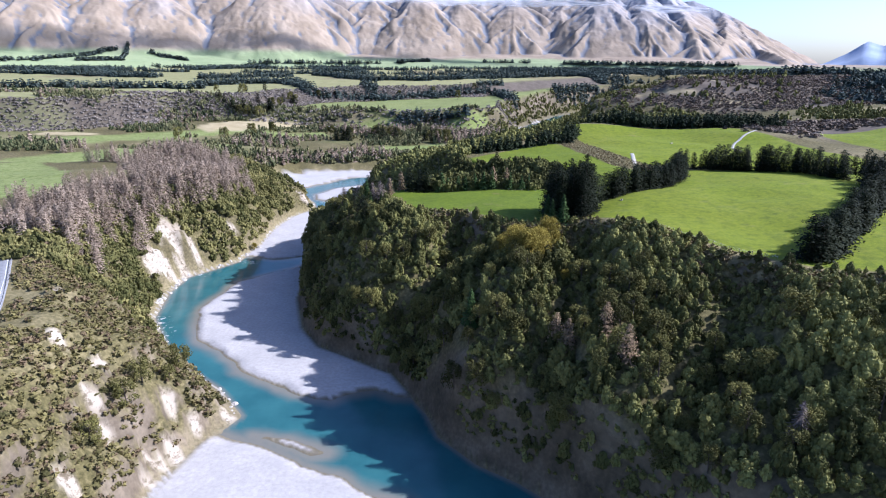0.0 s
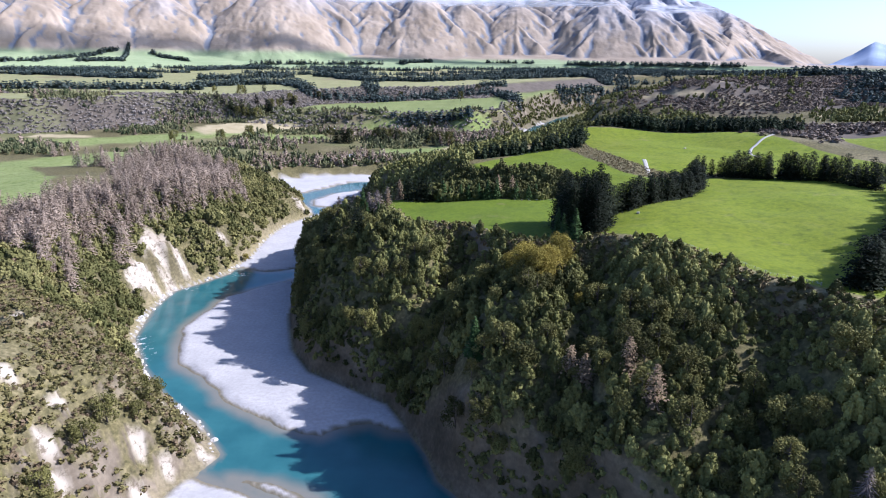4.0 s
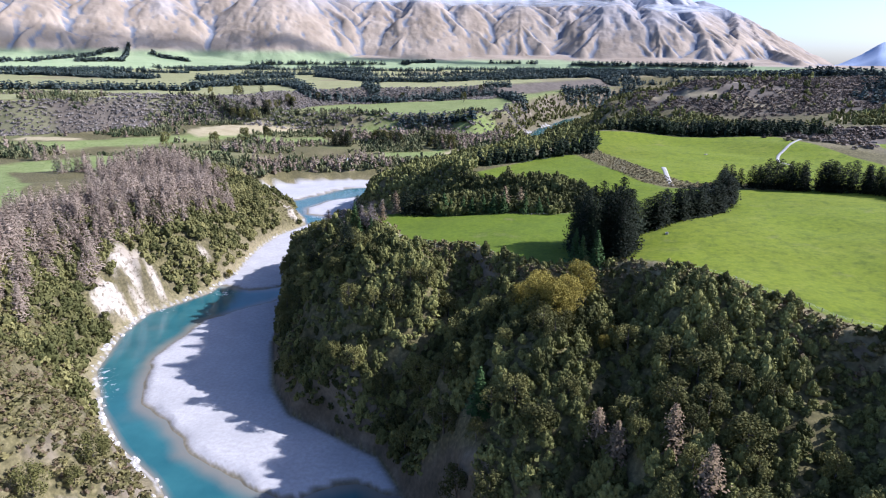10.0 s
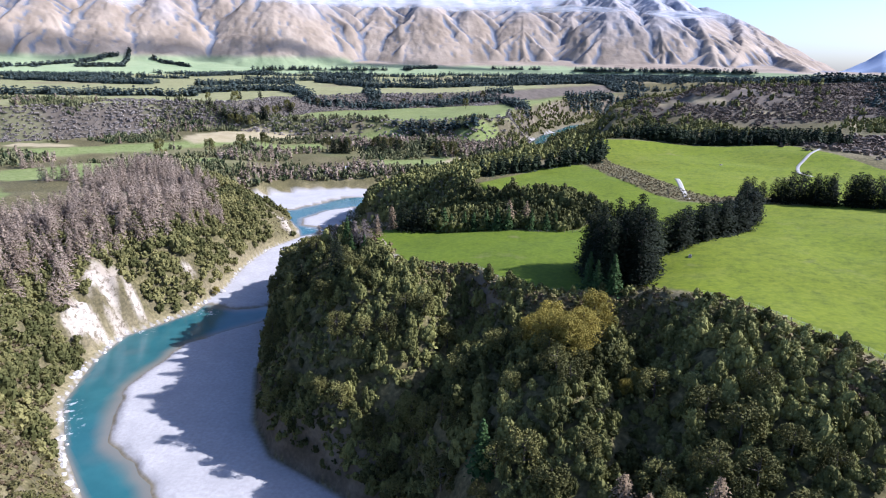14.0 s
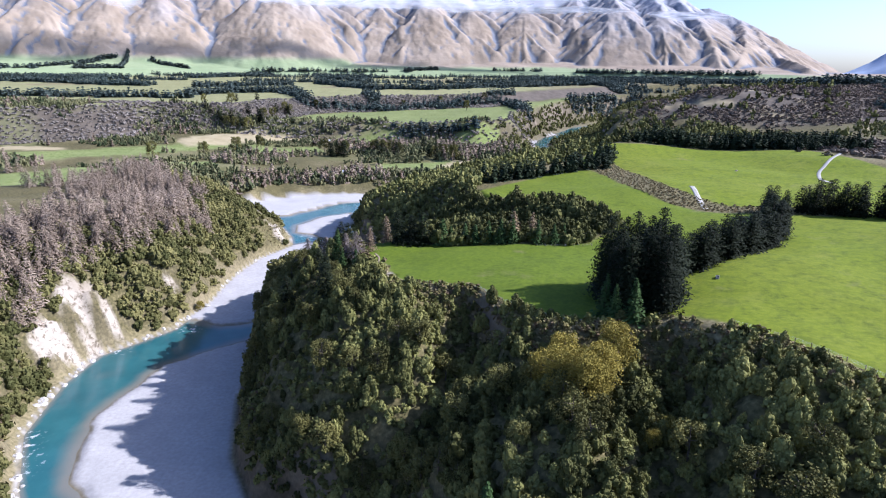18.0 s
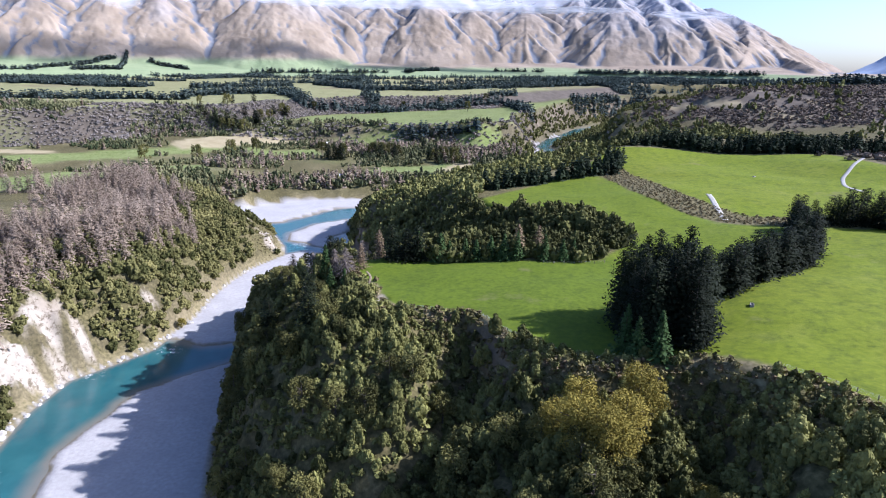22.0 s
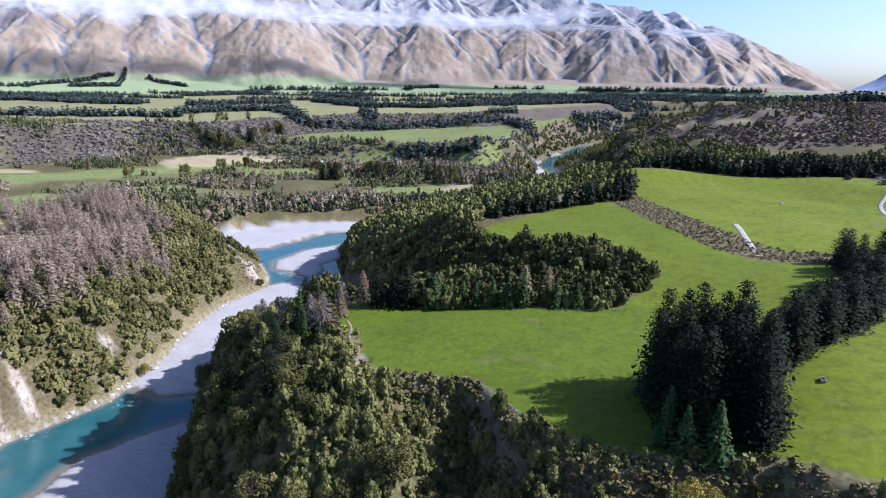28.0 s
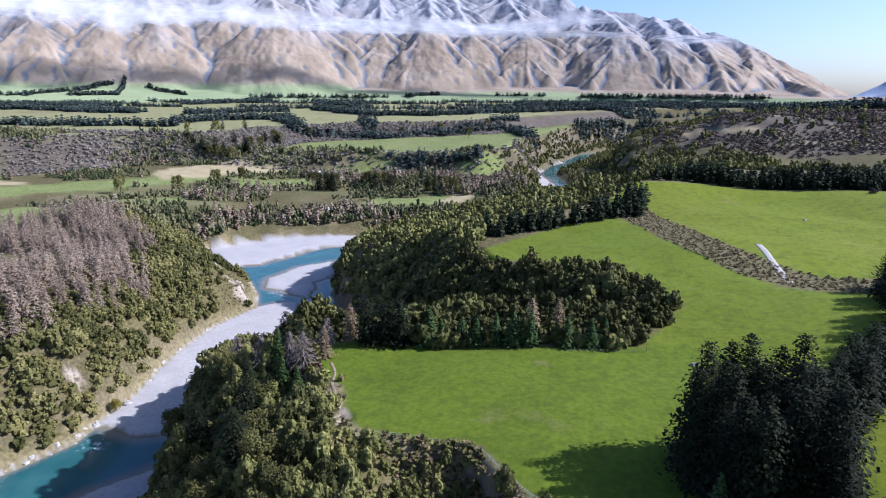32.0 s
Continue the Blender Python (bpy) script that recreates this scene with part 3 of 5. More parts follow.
def ridge_lines():
    """Spurs from the crest to the faceted noses over the fan, with side ribs: ends in metres along and across the range, and how steep their flanks are."""
    rng = np.random.default_rng(29)
    out = []
    degs = np.linspace(-48, 29, 50)
    zs = crest_height(degs) * (1 + 0.035 * rng.normal(0, 1, 50))
    out += [(a * 85, DEPTH, z, b * 85, DEPTH, y, 0.95) for a, b, z, y in zip(degs, degs[1:], zs, zs[1:])]
    for deg, top in FACETS:
        u, v = deg * 85, rng.uniform(980, 1150)
        u2 = u - rng.uniform(-60, 260)
        apex, back = (u, v, top), (u2, DEPTH, crest_height(u2 / 85) * 1.02)
        foot = (u + rng.uniform(-60, 190), rng.uniform(400, 520), 40 + 0.05 * top)
        for p, q, flank in ((back, apex, 0.62), (apex, foot, 0.6)):
            out.append((*p, *q, flank))
            n = 5 if p is back else 4
            for k in range(n):
                t = (k + rng.uniform(0.1, 0.8)) / n
                x, y, z = (a + (b - a) * t for a, b in zip(p, q))
                for side in (-1, 1):
                    long = rng.uniform(160, 380) * (0.5 + 0.5 * top / 450)
                    dx, dy = side * long * rng.uniform(0.55, 1.0), -long * rng.uniform(0.5, 1.1)
                    drop = math.hypot(dx, dy) * rng.uniform(0.42, 0.53)
                    out.append((x, y, z - 3, x + dx, y + dy, z - 3 - drop, 0.74))
    return out


RIDGES = ridge_lines()


def range_height(deg, w):
    """Height of the range at a bearing and a share of its depth."""
    u, v = np.asarray(deg, float) * 85.0 * 1.053, np.asarray(w, float) * DEPTH
    uu = u + 24 * fbm(u, v, 230, 4)
    vv = v + 24 * fbm(u + 700, v, 230, 4)
    h = np.full(u.shape, -300.0)
    for x0, y0, z0, x1, y1, z1, flank in RIDGES:
        dx, dy = x1 - x0, y1 - y0
        reach = 30 + max(z0, z1) / flank
        near = (uu > min(x0, x1) - reach) & (uu < max(x0, x1) + reach) & (vv > min(y0, y1) - reach) & (vv < max(y0, y1) + reach)
        if not near.any():
            continue
        a, b = uu[near], vv[near]
        t = np.clip(((a - x0) * dx + (b - y0) * dy) / (dx * dx + dy * dy), 0, 1)
        g = z0 + t * (z1 - z0) - flank * (np.sqrt((a - x0 - t * dx) ** 2 + (b - y0 - t * dy) ** 2 + 25) - 5)
        h[near] = np.maximum(h[near], g)
    crest = crest_height(u / 85)
    fan = np.interp(w, [0, 0.08, 0.2, 0.3, 0.5, 1], [0, 16, 60, 88, 150, 420]) * np.clip(crest / 700, 0.03, 1)
    lift = sstep(0, 90, h - fan)
    near_far = (3450 + 1450 * np.asarray(w, float)) / (3850 + DEPTH * np.asarray(w, float))
    z = -14 + np.maximum(h, fan) + lift * (20 * (ridged(u, v * 0.6 + 400, 130, 5) - 0.6) + 6 * fbm(u, v, 45, 4)) + 3 * fbm(u, v, 120, 3) * sstep(0.05, 0.2, w)
    return 150 + z * near_far


def range_xy(deg, w):
    r = 3450 + 1450 * w
    return r * np.sin(np.radians(deg)), r * np.cos(np.radians(deg))


def build_mountains():
    nu, nv = 960, 190
    deg, w = np.meshgrid(np.linspace(-47, 47, nu), np.linspace(0, 1, nv) ** 1.15, indexing="ij")
    x, y = range_xy(deg, w)
    z = range_height(deg, w)
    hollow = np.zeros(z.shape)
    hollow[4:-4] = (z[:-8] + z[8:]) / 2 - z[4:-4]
    z = np.where(w < 0.06, z - 30 * (1 - w / 0.06), z)
    # share of the hazed scree colour: higher up and towards the right
    hazed_scree = 0.9 * sstep(400, 760, z + 110 * fbm(x, y, 240, 4) + 130 * sstep(2, 16, deg))
    # where that painted shade lies, from how hollow the slope is
    gully_shade = sstep(1.5, 7, hollow) * sstep(-0.8, 0.1, fbm(x, y, 260, 3)) * 0.85
    green = np.interp(deg, [-47, -25, -10, 5, 20, 30], [0.22, 0.23, 0.17, 0.13, 0.07, 0.05])
    grass = sstep(0.03, -0.03, w - green + 0.03 * fbm(x, y, 200, 3)) * sstep(225, 190, z)
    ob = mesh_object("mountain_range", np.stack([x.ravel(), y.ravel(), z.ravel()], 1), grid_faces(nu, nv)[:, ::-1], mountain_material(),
                     attrs=dict(hazed_scree=hazed_scree.ravel(), gully_shade=gully_shade.ravel(), grass=grass.ravel()))
    return tagged(ob, "bare tan and grey mountain range, scree and gullies tinted with haze and shade", "mountain", kind="structure")


mountains = build_mountains()


# ---------------------------------------------------------------- plants: templates of leaf quads
def leaf_quads(centres, normals, size, rng, stretch=1.0, jitter=0.6):
    n = normals + rng.normal(0, jitter, normals.shape)
    n /= np.linalg.norm(n, axis=1, keepdims=True)
    ref = rng.normal(0, 1, n.shape)
    u = np.cross(n, ref)
    u /= np.linalg.norm(u, axis=1, keepdims=True)
    v = np.cross(n, u)
    s = (size * rng.uniform(0.6, 1.35, len(n)))[:, None]
    u, v = u * s * stretch, v * s
    p = np.stack([centres - u - v * 0.8, centres + u * 0.9 - v, centres + u + v * 0.9, centres - u * 0.8 + v], 1).reshape(-1, 3)
    return p, np.arange(len(p)).reshape(-1, 4)


def dome(nu, nv, rx, rz, z0, rng, rough=0.18):
    """A lumpy closed core under the leaves."""
    v, f = [], []
    for j in range(nv + 1):
        e = math.pi * (j / nv - 0.5)
        for i in range(nu):
            a = 2 * math.pi * i / nu
            k = 1 + rng.uniform(-rough, rough)
            v.append((rx * k * math.cos(e) * math.cos(a), rx * k * math.cos(e) * math.sin(a), z0 + rz * k * math.sin(e)))
    for j in range(nv):
        for i in range(nu):
            f.append((j * nu + i, j * nu + (i + 1) % nu, (j + 1) * nu + (i + 1) % nu, (j + 1) * nu + i))
    return np.array(v), np.array(f)


def join_arrays(pieces):
    v, f, off = [], [], 0
    for a, b in pieces:
        v.append(a), f.append(b + off)
        off += len(a)
    return np.concatenate(v), np.concatenate(f)


def bush_template(seed, leaves, subs, leaf=0.16, core=(7, 4), lobe=None):
    """Unit bush crown, about 1 wide each way from its axis and 1.6 high, of several rounded leafy heads."""
    rng = np.random.default_rng(seed)
    pieces = [dome(*core, 0.6, 0.55, 0.5, rng)]
    per = leaves // subs
    for k in range(subs):
        a = 2.4 * k + rng.uniform(-0.4, 0.4)
        e = (k + 0.5) / subs
        up = 1.2 - 0.95 * e + rng.uniform(-0.12, 0.12)
        out = 0.72 * math.sqrt(e) * rng.uniform(0.85, 1.15)
        c = np.array([out * math.cos(a), out * math.sin(a), up])
        r = rng.uniform(0.26, 0.42)
        if lobe:
            v, f = dome(*lobe, r * 0.80, r * 0.94, 0, rng, 0.2)
            pieces.append((v + c, f))
        d = rng.normal(0, 1, (per, 3))
        d[:, 2] = np.abs(d[:, 2]) * 1.1 - 0.35
        d /= np.linalg.norm(d, axis=1, keepdims=True)
        pieces.append(leaf_quads(c + d * r * rng.uniform(0.80, 1.2, (per, 1)), d, leaf, rng, 1.0, 0.5))
    return join_arrays(pieces)


def conifer_template(seed, tiers, per, slim=0.24, leaf=0.032, bare=0.06, droop=0.35, stretch=1.7, power=0.8, ragged=0.3):
    """Unit conifer crown, 1 high: whorls of drooping boughs made of needle sprays."""
    rng = np.random.default_rng(seed)
    pieces = []
    for k in range(tiers):
        z = bare + (1 - bare) * (k + 0.5) / tiers
        r = slim * (1 - z) ** power * rng.uniform(1 - ragged, 1 + ragged) + 0.012
        for i in range(per):
            a = 2 * math.pi * (i + rng.uniform(-0.4, 0.4)) / per + k * 1.3
            rr = r * rng.uniform(0.65, 1.15)
            steps = 3 if rr > 0.08 else 2
            s = np.linspace(0.42, 1.0, steps)
            c = np.stack([s * rr * math.cos(a), s * rr * math.sin(a), z - droop * s * rr * 0.5 + rng.normal(0, 0.008, steps)], 1)
            nrm = np.tile((0.35 * math.cos(a), 0.35 * math.sin(a), 0.9), (steps, 1))
            pieces.append(leaf_quads(c, nrm, leaf * (0.55 + 0.7 * (1 - z)), rng, stretch, 0.35))
    return join_arrays(pieces)


def bare_template(seed, sprays, slim=0.16, twig=0.05):
    """Unit leafless larch, 1 high: trunk, limbs and hanging twig sprays."""
    rng = np.random.default_rng(seed)
    t, f = trunk_arrays(0.014, 1.0, 5, rng, 0)
    z = rng.uniform(0.12, 0.98, sprays)
    a = rng.uniform(0, 2 * math.pi, sprays)
    r = slim * (1 - z) ** 0.75 * rng.uniform(0.25, 1.1, sprays) + 0.01
    c = np.stack([r * np.cos(a), r * np.sin(a), z - 0.25 * r], 1)
    d = np.stack([np.cos(a), np.sin(a), -0.35 + 0 * a], 1) * (0.5 * r + twig * 0.5)[:, None]
    w = np.stack([-np.sin(a), np.cos(a), rng.uniform(-0.6, 0.6, sprays)], 1) * (twig * 0.16)
    q = np.stack([c - d - w, c + d - w * 0.3, c + d * 0.9 + w * 0.9, c - d + w], 1).reshape(-1, 3)
    return join_arrays([(t, f), (q, np.arange(len(q)).reshape(-1, 4))])


def trunk_arrays(r0, h, sides, rng, limbs=5, reach=0.18):
    """Tapered, slightly bent trunk from z -0.03 h up, with a few limbs."""
    v, f = [], []

    def tube(p0, p1, a, b, segs):
        start = len(v)
        ax = Vector(p1) - Vector(p0)
        u = ax.orthogonal().normalized()
        w = ax.normalized().cross(u)
        for s in range(segs + 1):
            t = s / segs
            c = Vector(p0) + ax * t
            rad = a + (b - a) * t
            for i in range(sides):
                g = 2 * math.pi * i / sides
                v.append(tuple(c + rad * (u * math.cos(g) + w * math.sin(g))))
        for s in range(segs):
            for i in range(sides):
                j = (i + 1) % sides
                f.append((start + s * sides + i, start + s * sides + j, start + (s + 1) * sides + j, start + (s + 1) * sides + i))

    bx, by = rng.normal(0, 0.015 * h), rng.normal(0, 0.015 * h)
    tube((0, 0, -0.04 * h), (bx, by, 0.5 * h), r0, r0 * 0.62, 3)
    tube((bx, by, 0.5 * h), (0, 0, 0.96 * h), r0 * 0.62, r0 * 0.12, 3)
    for k in range(limbs):
        a, z = rng.uniform(0, 6.28), rng.uniform(0.2, 0.75) * h
        L = reach * h * rng.uniform(0.6, 1.1)
        tube((0, 0, z), (L * math.cos(a), L * math.sin(a), z + L * 0.5), r0 * 0.35, r0 * 0.08, 1)
    return np.array(v), np.array(f)


def spread(templates, pos, size, tall, rng, lean=0.08):
    """Templates at places: each turned, scaled and slightly leaned. Returns verts, quads, which-plant."""
    V, F, W, off = [], [], [], 0
    pick = rng.integers(0, len(templates), len(pos))
    for k, (tv, tf) in enumerate(templates):
        idx = np.nonzero(pick == k)[0]
        if not len(idx):
            continue
        a = rng.uniform(0, 2 * np.pi, len(idx))
        ca, sa = np.cos(a)[:, None], np.sin(a)[:, None]
        s, h = size[idx][:, None], tall[idx][:, None]
        x = (tv[None, :, 0] * ca - tv[None, :, 1] * sa) * s
        y = (tv[None, :, 0] * sa + tv[None, :, 1] * ca) * s
        z = tv[None, :, 2] * h
        x = x + z * rng.normal(0, lean, (len(idx), 1))
        y = y + z * rng.normal(0, lean, (len(idx), 1))
        v = np.stack([x, y, z], 2) + pos[idx][:, None, :]
        V.append(v.reshape(-1, 3))
        F.append((tf[None] + (np.arange(len(idx)) * len(tv))[:, None, None]).reshape(-1, 4) + off)
        W.append(np.repeat(idx, len(tv)))
        off += len(idx) * len(tv)
    return np.concatenate(V), np.concatenate(F), np.concatenate(W)


def scatter(name, label, category, templates, material, mask, box, spacing, size, tall, seed, tint=None, sink=0.1, even=0.8, rim=None):
    """One field of plants of kind stuff inside mask(x, y)."""
    rng = np.random.default_rng(seed)
    x0, x1, y0, y1 = box
    gx, gy = np.meshgrid(np.arange(x0, x1, spacing), np.arange(y0, y1, spacing), indexing="ij")
    x = gx.ravel() + rng.uniform(-even, even, gx.size) * spacing * 0.6
    y = gy.ravel() + rng.uniform(-even, even, gx.size) * spacing * 0.6
    keep = mask(x, y) > rng.uniform(0, 1, x.size)
    x, y = x[keep], y[keep]
    s = rng.uniform(*size, x.size) * (0.8 + 0.45 * vnoise(x / 23, y / 23))
    s = s * (rim(x, y) if rim else 1.0)
    h = s * rng.uniform(*tall, x.size)
    z = height(x, y) - sink * h
    v, f, who = spread(templates, np.stack([x, y, z], 1), s, h, rng)
    t = np.clip(0.5 + 0.45 * fbm(x, y, 40, 3) + rng.normal(0, 0.3, x.size), 0, 1) if tint is None else tint(x, y, rng)
    ob = mesh_object(name, v, f, material, smooth=False, attrs=dict(tint=t[who]))
    return tagged(ob, label, category, kind="stuff")


M_BUSH = foliage("bush_leaves", (0.054, 0.057, 0.018), (0.255, 0.247, 0.078))
M_BUSH_L = foliage("light_bush_leaves", (0.078, 0.08, 0.026), (0.245, 0.22, 0.08))
M_SCRUB = foliage("low_scrub", (0.08, 0.074, 0.028), (0.235, 0.20, 0.078), 0.05, (0.14, 0.10, 0.06))
M_TUSSOCK = foliage("dry_tussock", (0.17, 0.135, 0.065), (0.34, 0.28, 0.15), 0.05)
# bracken brown lightened a little, haze over the far spur in its colour
M_BRACKEN = foliage("dark_bracken", (0.11, 0.085, 0.064), (0.23, 0.18, 0.135), 0.0)
M_HEATH = foliage("bare_scrub_twigs", (0.19, 0.165, 0.14), (0.30, 0.26, 0.22), 0.0)
M_BARE = foliage("bare_larch_twigs", (0.225, 0.170, 0.122), (0.36, 0.28, 0.205), 0.0)
M_WOOD = foliage("mixed_wood_leaves", (0.05, 0.065, 0.028), (0.22, 0.21, 0.10))
# far needles paler and bluer than near ones: distance haze in the colour
M_FAR_HAZED = foliage("hazed_far_pine_needles", (0.05, 0.072, 0.066), (0.10, 0.125, 0.105), 0.0)
M_DARK = foliage("dark_pine_needles", (0.012, 0.020, 0.010), (0.038, 0.052, 0.024), 0.0)
M_PINE = foliage("pine_needles", (0.009, 0.013, 0.006), (0.022, 0.029, 0.012), 0.05, own=True)
M_FIR = foliage("green_fir_needles", (0.04, 0.075, 0.022), (0.06, 0.10, 0.03), 0.05, own=True)
M_WILLOW = foliage("yellow_willow_leaves", (0.24, 0.195, 0.04), (0.33, 0.265, 0.055), 0.15, own=True)
M_BROWN = foliage("brown_dying_needles", (0.19, 0.135, 0.08), (0.28, 0.20, 0.12), 0.05, own=True)
M_GREYBARE = foliage("grey_bare_twigs", (0.16, 0.13, 0.11), (0.24, 0.20, 0.17), 0.0, own=True)
M_BARK, _n, _l, _b = mat("bark", 0.9, 0.2)
_l.new(ramp(_n, _l, noise_node(_n, _l, 3.0), [(0.3, (0.05, 0.04, 0.03)), (0.7, (0.14, 0.115, 0.09))]), _b.inputs["Base Color"])

BUSH_HI = [bush_template(s, 364, 13, 0.052, (6, 3), (5, 3)) for s in range(6)]
BUSH_MID = [bush_template(20 + s, 48, 6, 0.115, (5, 3), (5, 3)) for s in range(5)]
BUSH_LOW = [bush_template(40 + s, 22, 4, 0.23, (5, 3)) for s in range(4)]
BUSH_FAR = [bush_template(90 + s, 6, 3, 0.2, (3, 2), (5, 3)) for s in range(5)]
FAR_PINE = [conifer_template(60 + s, 4, 4, 0.36, 0.13, 0.02, 0.3, 1.2, 0.6) for s in range(3)]
FAR_PINE_HI = [conifer_template(64 + s, 8, 6, 0.24, 0.06, 0.03, 0.3, 1.4, 0.6) for s in range(3)]
BARE = [conifer_template(70 + s, 15, 9, 0.27, 0.0135, 0.05, 0.75, 3.6, 0.7, 0.3) for s in range(5)]
BARE_LOW = [conifer_template(80 + s, 6, 5, 0.22, 0.07, 0.1, 0.4, 1.8, 0.5, 0.4) for s in range(4)]


def slope_part(x, y):
    """0 at the river's edge, 1 at the terrace's edge."""
    dr, dt = np.maximum(signed(x, y, RIVER), 0), np.maximum(signed(x, y, TERRACE), 0)
    return dr / (dr + dt + 1e-6)


def right_slope(x, y):
    f = slope_part(x, y)
    west = signed(x, y, LEFT_TOP) > signed(x, y, TERRACE)
    m = west * sstep(0.02, 0.06, f) * sstep(0.995, 0.965, f) * np.where(f < 0.10, 0.8, 1.0)
    clear = np.min([signed(x, y, p) for p in FIELDS], axis=0)
    inner = (signed(x, y, TERRACE) <= 0.5) * (signed(x, y, TERRACE) > -8) * (clear > 2.5) * (y < 470) * (y > 150)
    m = np.maximum(m, inner * 0.9)
    bare = sstep(20, 12, np.hypot(x + 8, y - 238)) * (f < 0.32)
    return m * (1 - bare) * ((y < 412) | (x < -92) | (x > -35))


def gully_bush(x, y):
    p = [(-55, 455), (-30, 424), (-11, 413), (34, 408), (54, 410), (66, 424), (77, 447), (63, 481), (42, 490), (14, 506), (0, 540), (12, 585), (60, 632), (112, 672),
         (150, 735), (130, 890), (20, 842), (-70, 816), (-116, 772), (-124, 736), (-105, 657), (-93, 620), (-78, 588), (-100, 545)]
    return sstep(1, -2, signed(x, y, p)) * (signed(x, y, RIVER) > 2) * ((x > -38) | (y > 500))


def pale_rock(x, y):
    w = np.zeros(x.shape)
    for cx, cy, r in WHITES:
        w = np.maximum(w, sstep(0.9, 0.6, np.hypot(x - cx, y - cy) / r))
    return w


def cliff_foot(x, y):
    f = slope_part(x, y)
    west = signed(x, y, LEFT_TOP) > signed(x, y, TERRACE)
    return west * (np.hypot(x + 8, y - 238) > 17) * (f > 0.03) * (f < 0.16) * (y < 520) * sstep(-0.5, 0.1, fbm(x, y, 16, 3) + 0.1)


def left_bush(x, y):
    d = signed(x, y, RIVER)
    side = signed(x, y, LEFT_TOP)
    n = fbm(x, y, 34, 3)
    m = (d > 4) * sstep(40, 12, -side) * (y > 285) * (x < -60) * np.where(n > -0.45, 0.97, 0.7)
    m = m * (1 - pale_rock(x, y))
    hill = np.hypot((x + 165) / 22, (y - 632) / 34) < 1
    return m * np.where(hill, 0.12, 1) * (y < 790)


def left_bare(x, y):
    d = signed(x, y, RIVER)
    side = -signed(x, y, LEFT_TOP)
    band = sstep(-34, -18, side + 12 * fbm(x, y, 40, 2)) * sstep(60, 30, side + 22 * fbm(x, y, 70, 2))
    wood = (side > 0) * (side < 150) * (y > 600) * sstep(-0.1, 0.2, fbm(x + 40, y, 90, 2)) * 0.6
    clear = np.zeros(x.shape)
    for p in VALLEY_FIELDS:
        clear = np.maximum(clear, sstep(6, 0, signed(x, y, p)))
    band = band * np.where(y > 585, sstep(8, 20, side), 1)
    return (1 - pale_rock(x, y)) * np.maximum(band * 0.9, wood) * (d > 12) * (y > 318) * (y < 790) * (x < -150) * (1 - clear)


def near_scrub(x, y):
    d = signed(x, y, RIVER)
    w = np.zeros(x.shape)
    for cx, cy, r in WHITES:
        w = np.maximum(w, sstep(0.85, 0.5, np.hypot(x - cx, y - cy) / r))
    road = sstep(9, 7, dist_line(x, y, ROAD))
    return (d > 4) * (x < -60) * (y < 345) * sstep(-0.8, -0.2, fbm(x, y, 24, 3) + 0.25) * (1 - w) * (1 - road)


def scarp_scrub(x, y):
    s = signed(x, y, STEP_TWO)
    return (s > -4) * (s < 88) * (x < 60) * 0.85 + 0.5 * (signed(x, y, STEP_ONE) > -12) * (signed(x, y, STEP_ONE) < 40) * (y > 1200) * (x < 120)


def valley_wood(x, y):
    clear = np.zeros(x.shape)
    for p in VALLEY_FIELDS + STRAW_FIELDS:
        clear = np.maximum(clear, sstep(8, -2, signed(x, y, p)))
    d = signed(x, y, RIVER)
    inv = (signed(x, y, VALLEY) < 12) | ((y > 780) & (x < -250) & (d > 6))
    dense = sstep(-0.35, 0.15, fbm(x, y, 110, 3) + 0.9 * sstep(140, 30, d) - 0.02)
    return inv * dense * (d > 5) * (1 - clear)


def gorge_wood(x, y):
    d = signed(x, y, RIVER)
    s_t = signed(x, y, TERRACE)
    far = (y > 830) & (x > 40) & (x < 800) & (y < 2300)
    m = far * (d > 4) * (d < 480) * ((s_t > -60) | (y > 900)) * sstep(-0.5, 0.1, fbm(x, y, 120, 3) + 0.25)
    m = m * (signed(x, y, STEP_ONE) > 0)
    return m * (1 - 0.85 * sstep(200, 150, np.hypot((x - 620) / 2.0, y - 1230)))


def terrace_wood(x, y):
    belt = dist_line(x, y, [(14, 574), (36, 586), (62, 598), (99, 612), (110, 645)]) < 9
    north = (signed(x, y, TERRACE) < 5) & (y > 645) & (y < 730) & (signed(x, y, FIELDS[0]) > 4) & (x > 135) & (x < 330) & (y < 1000)
    return belt * 0.8 + north * 0.7


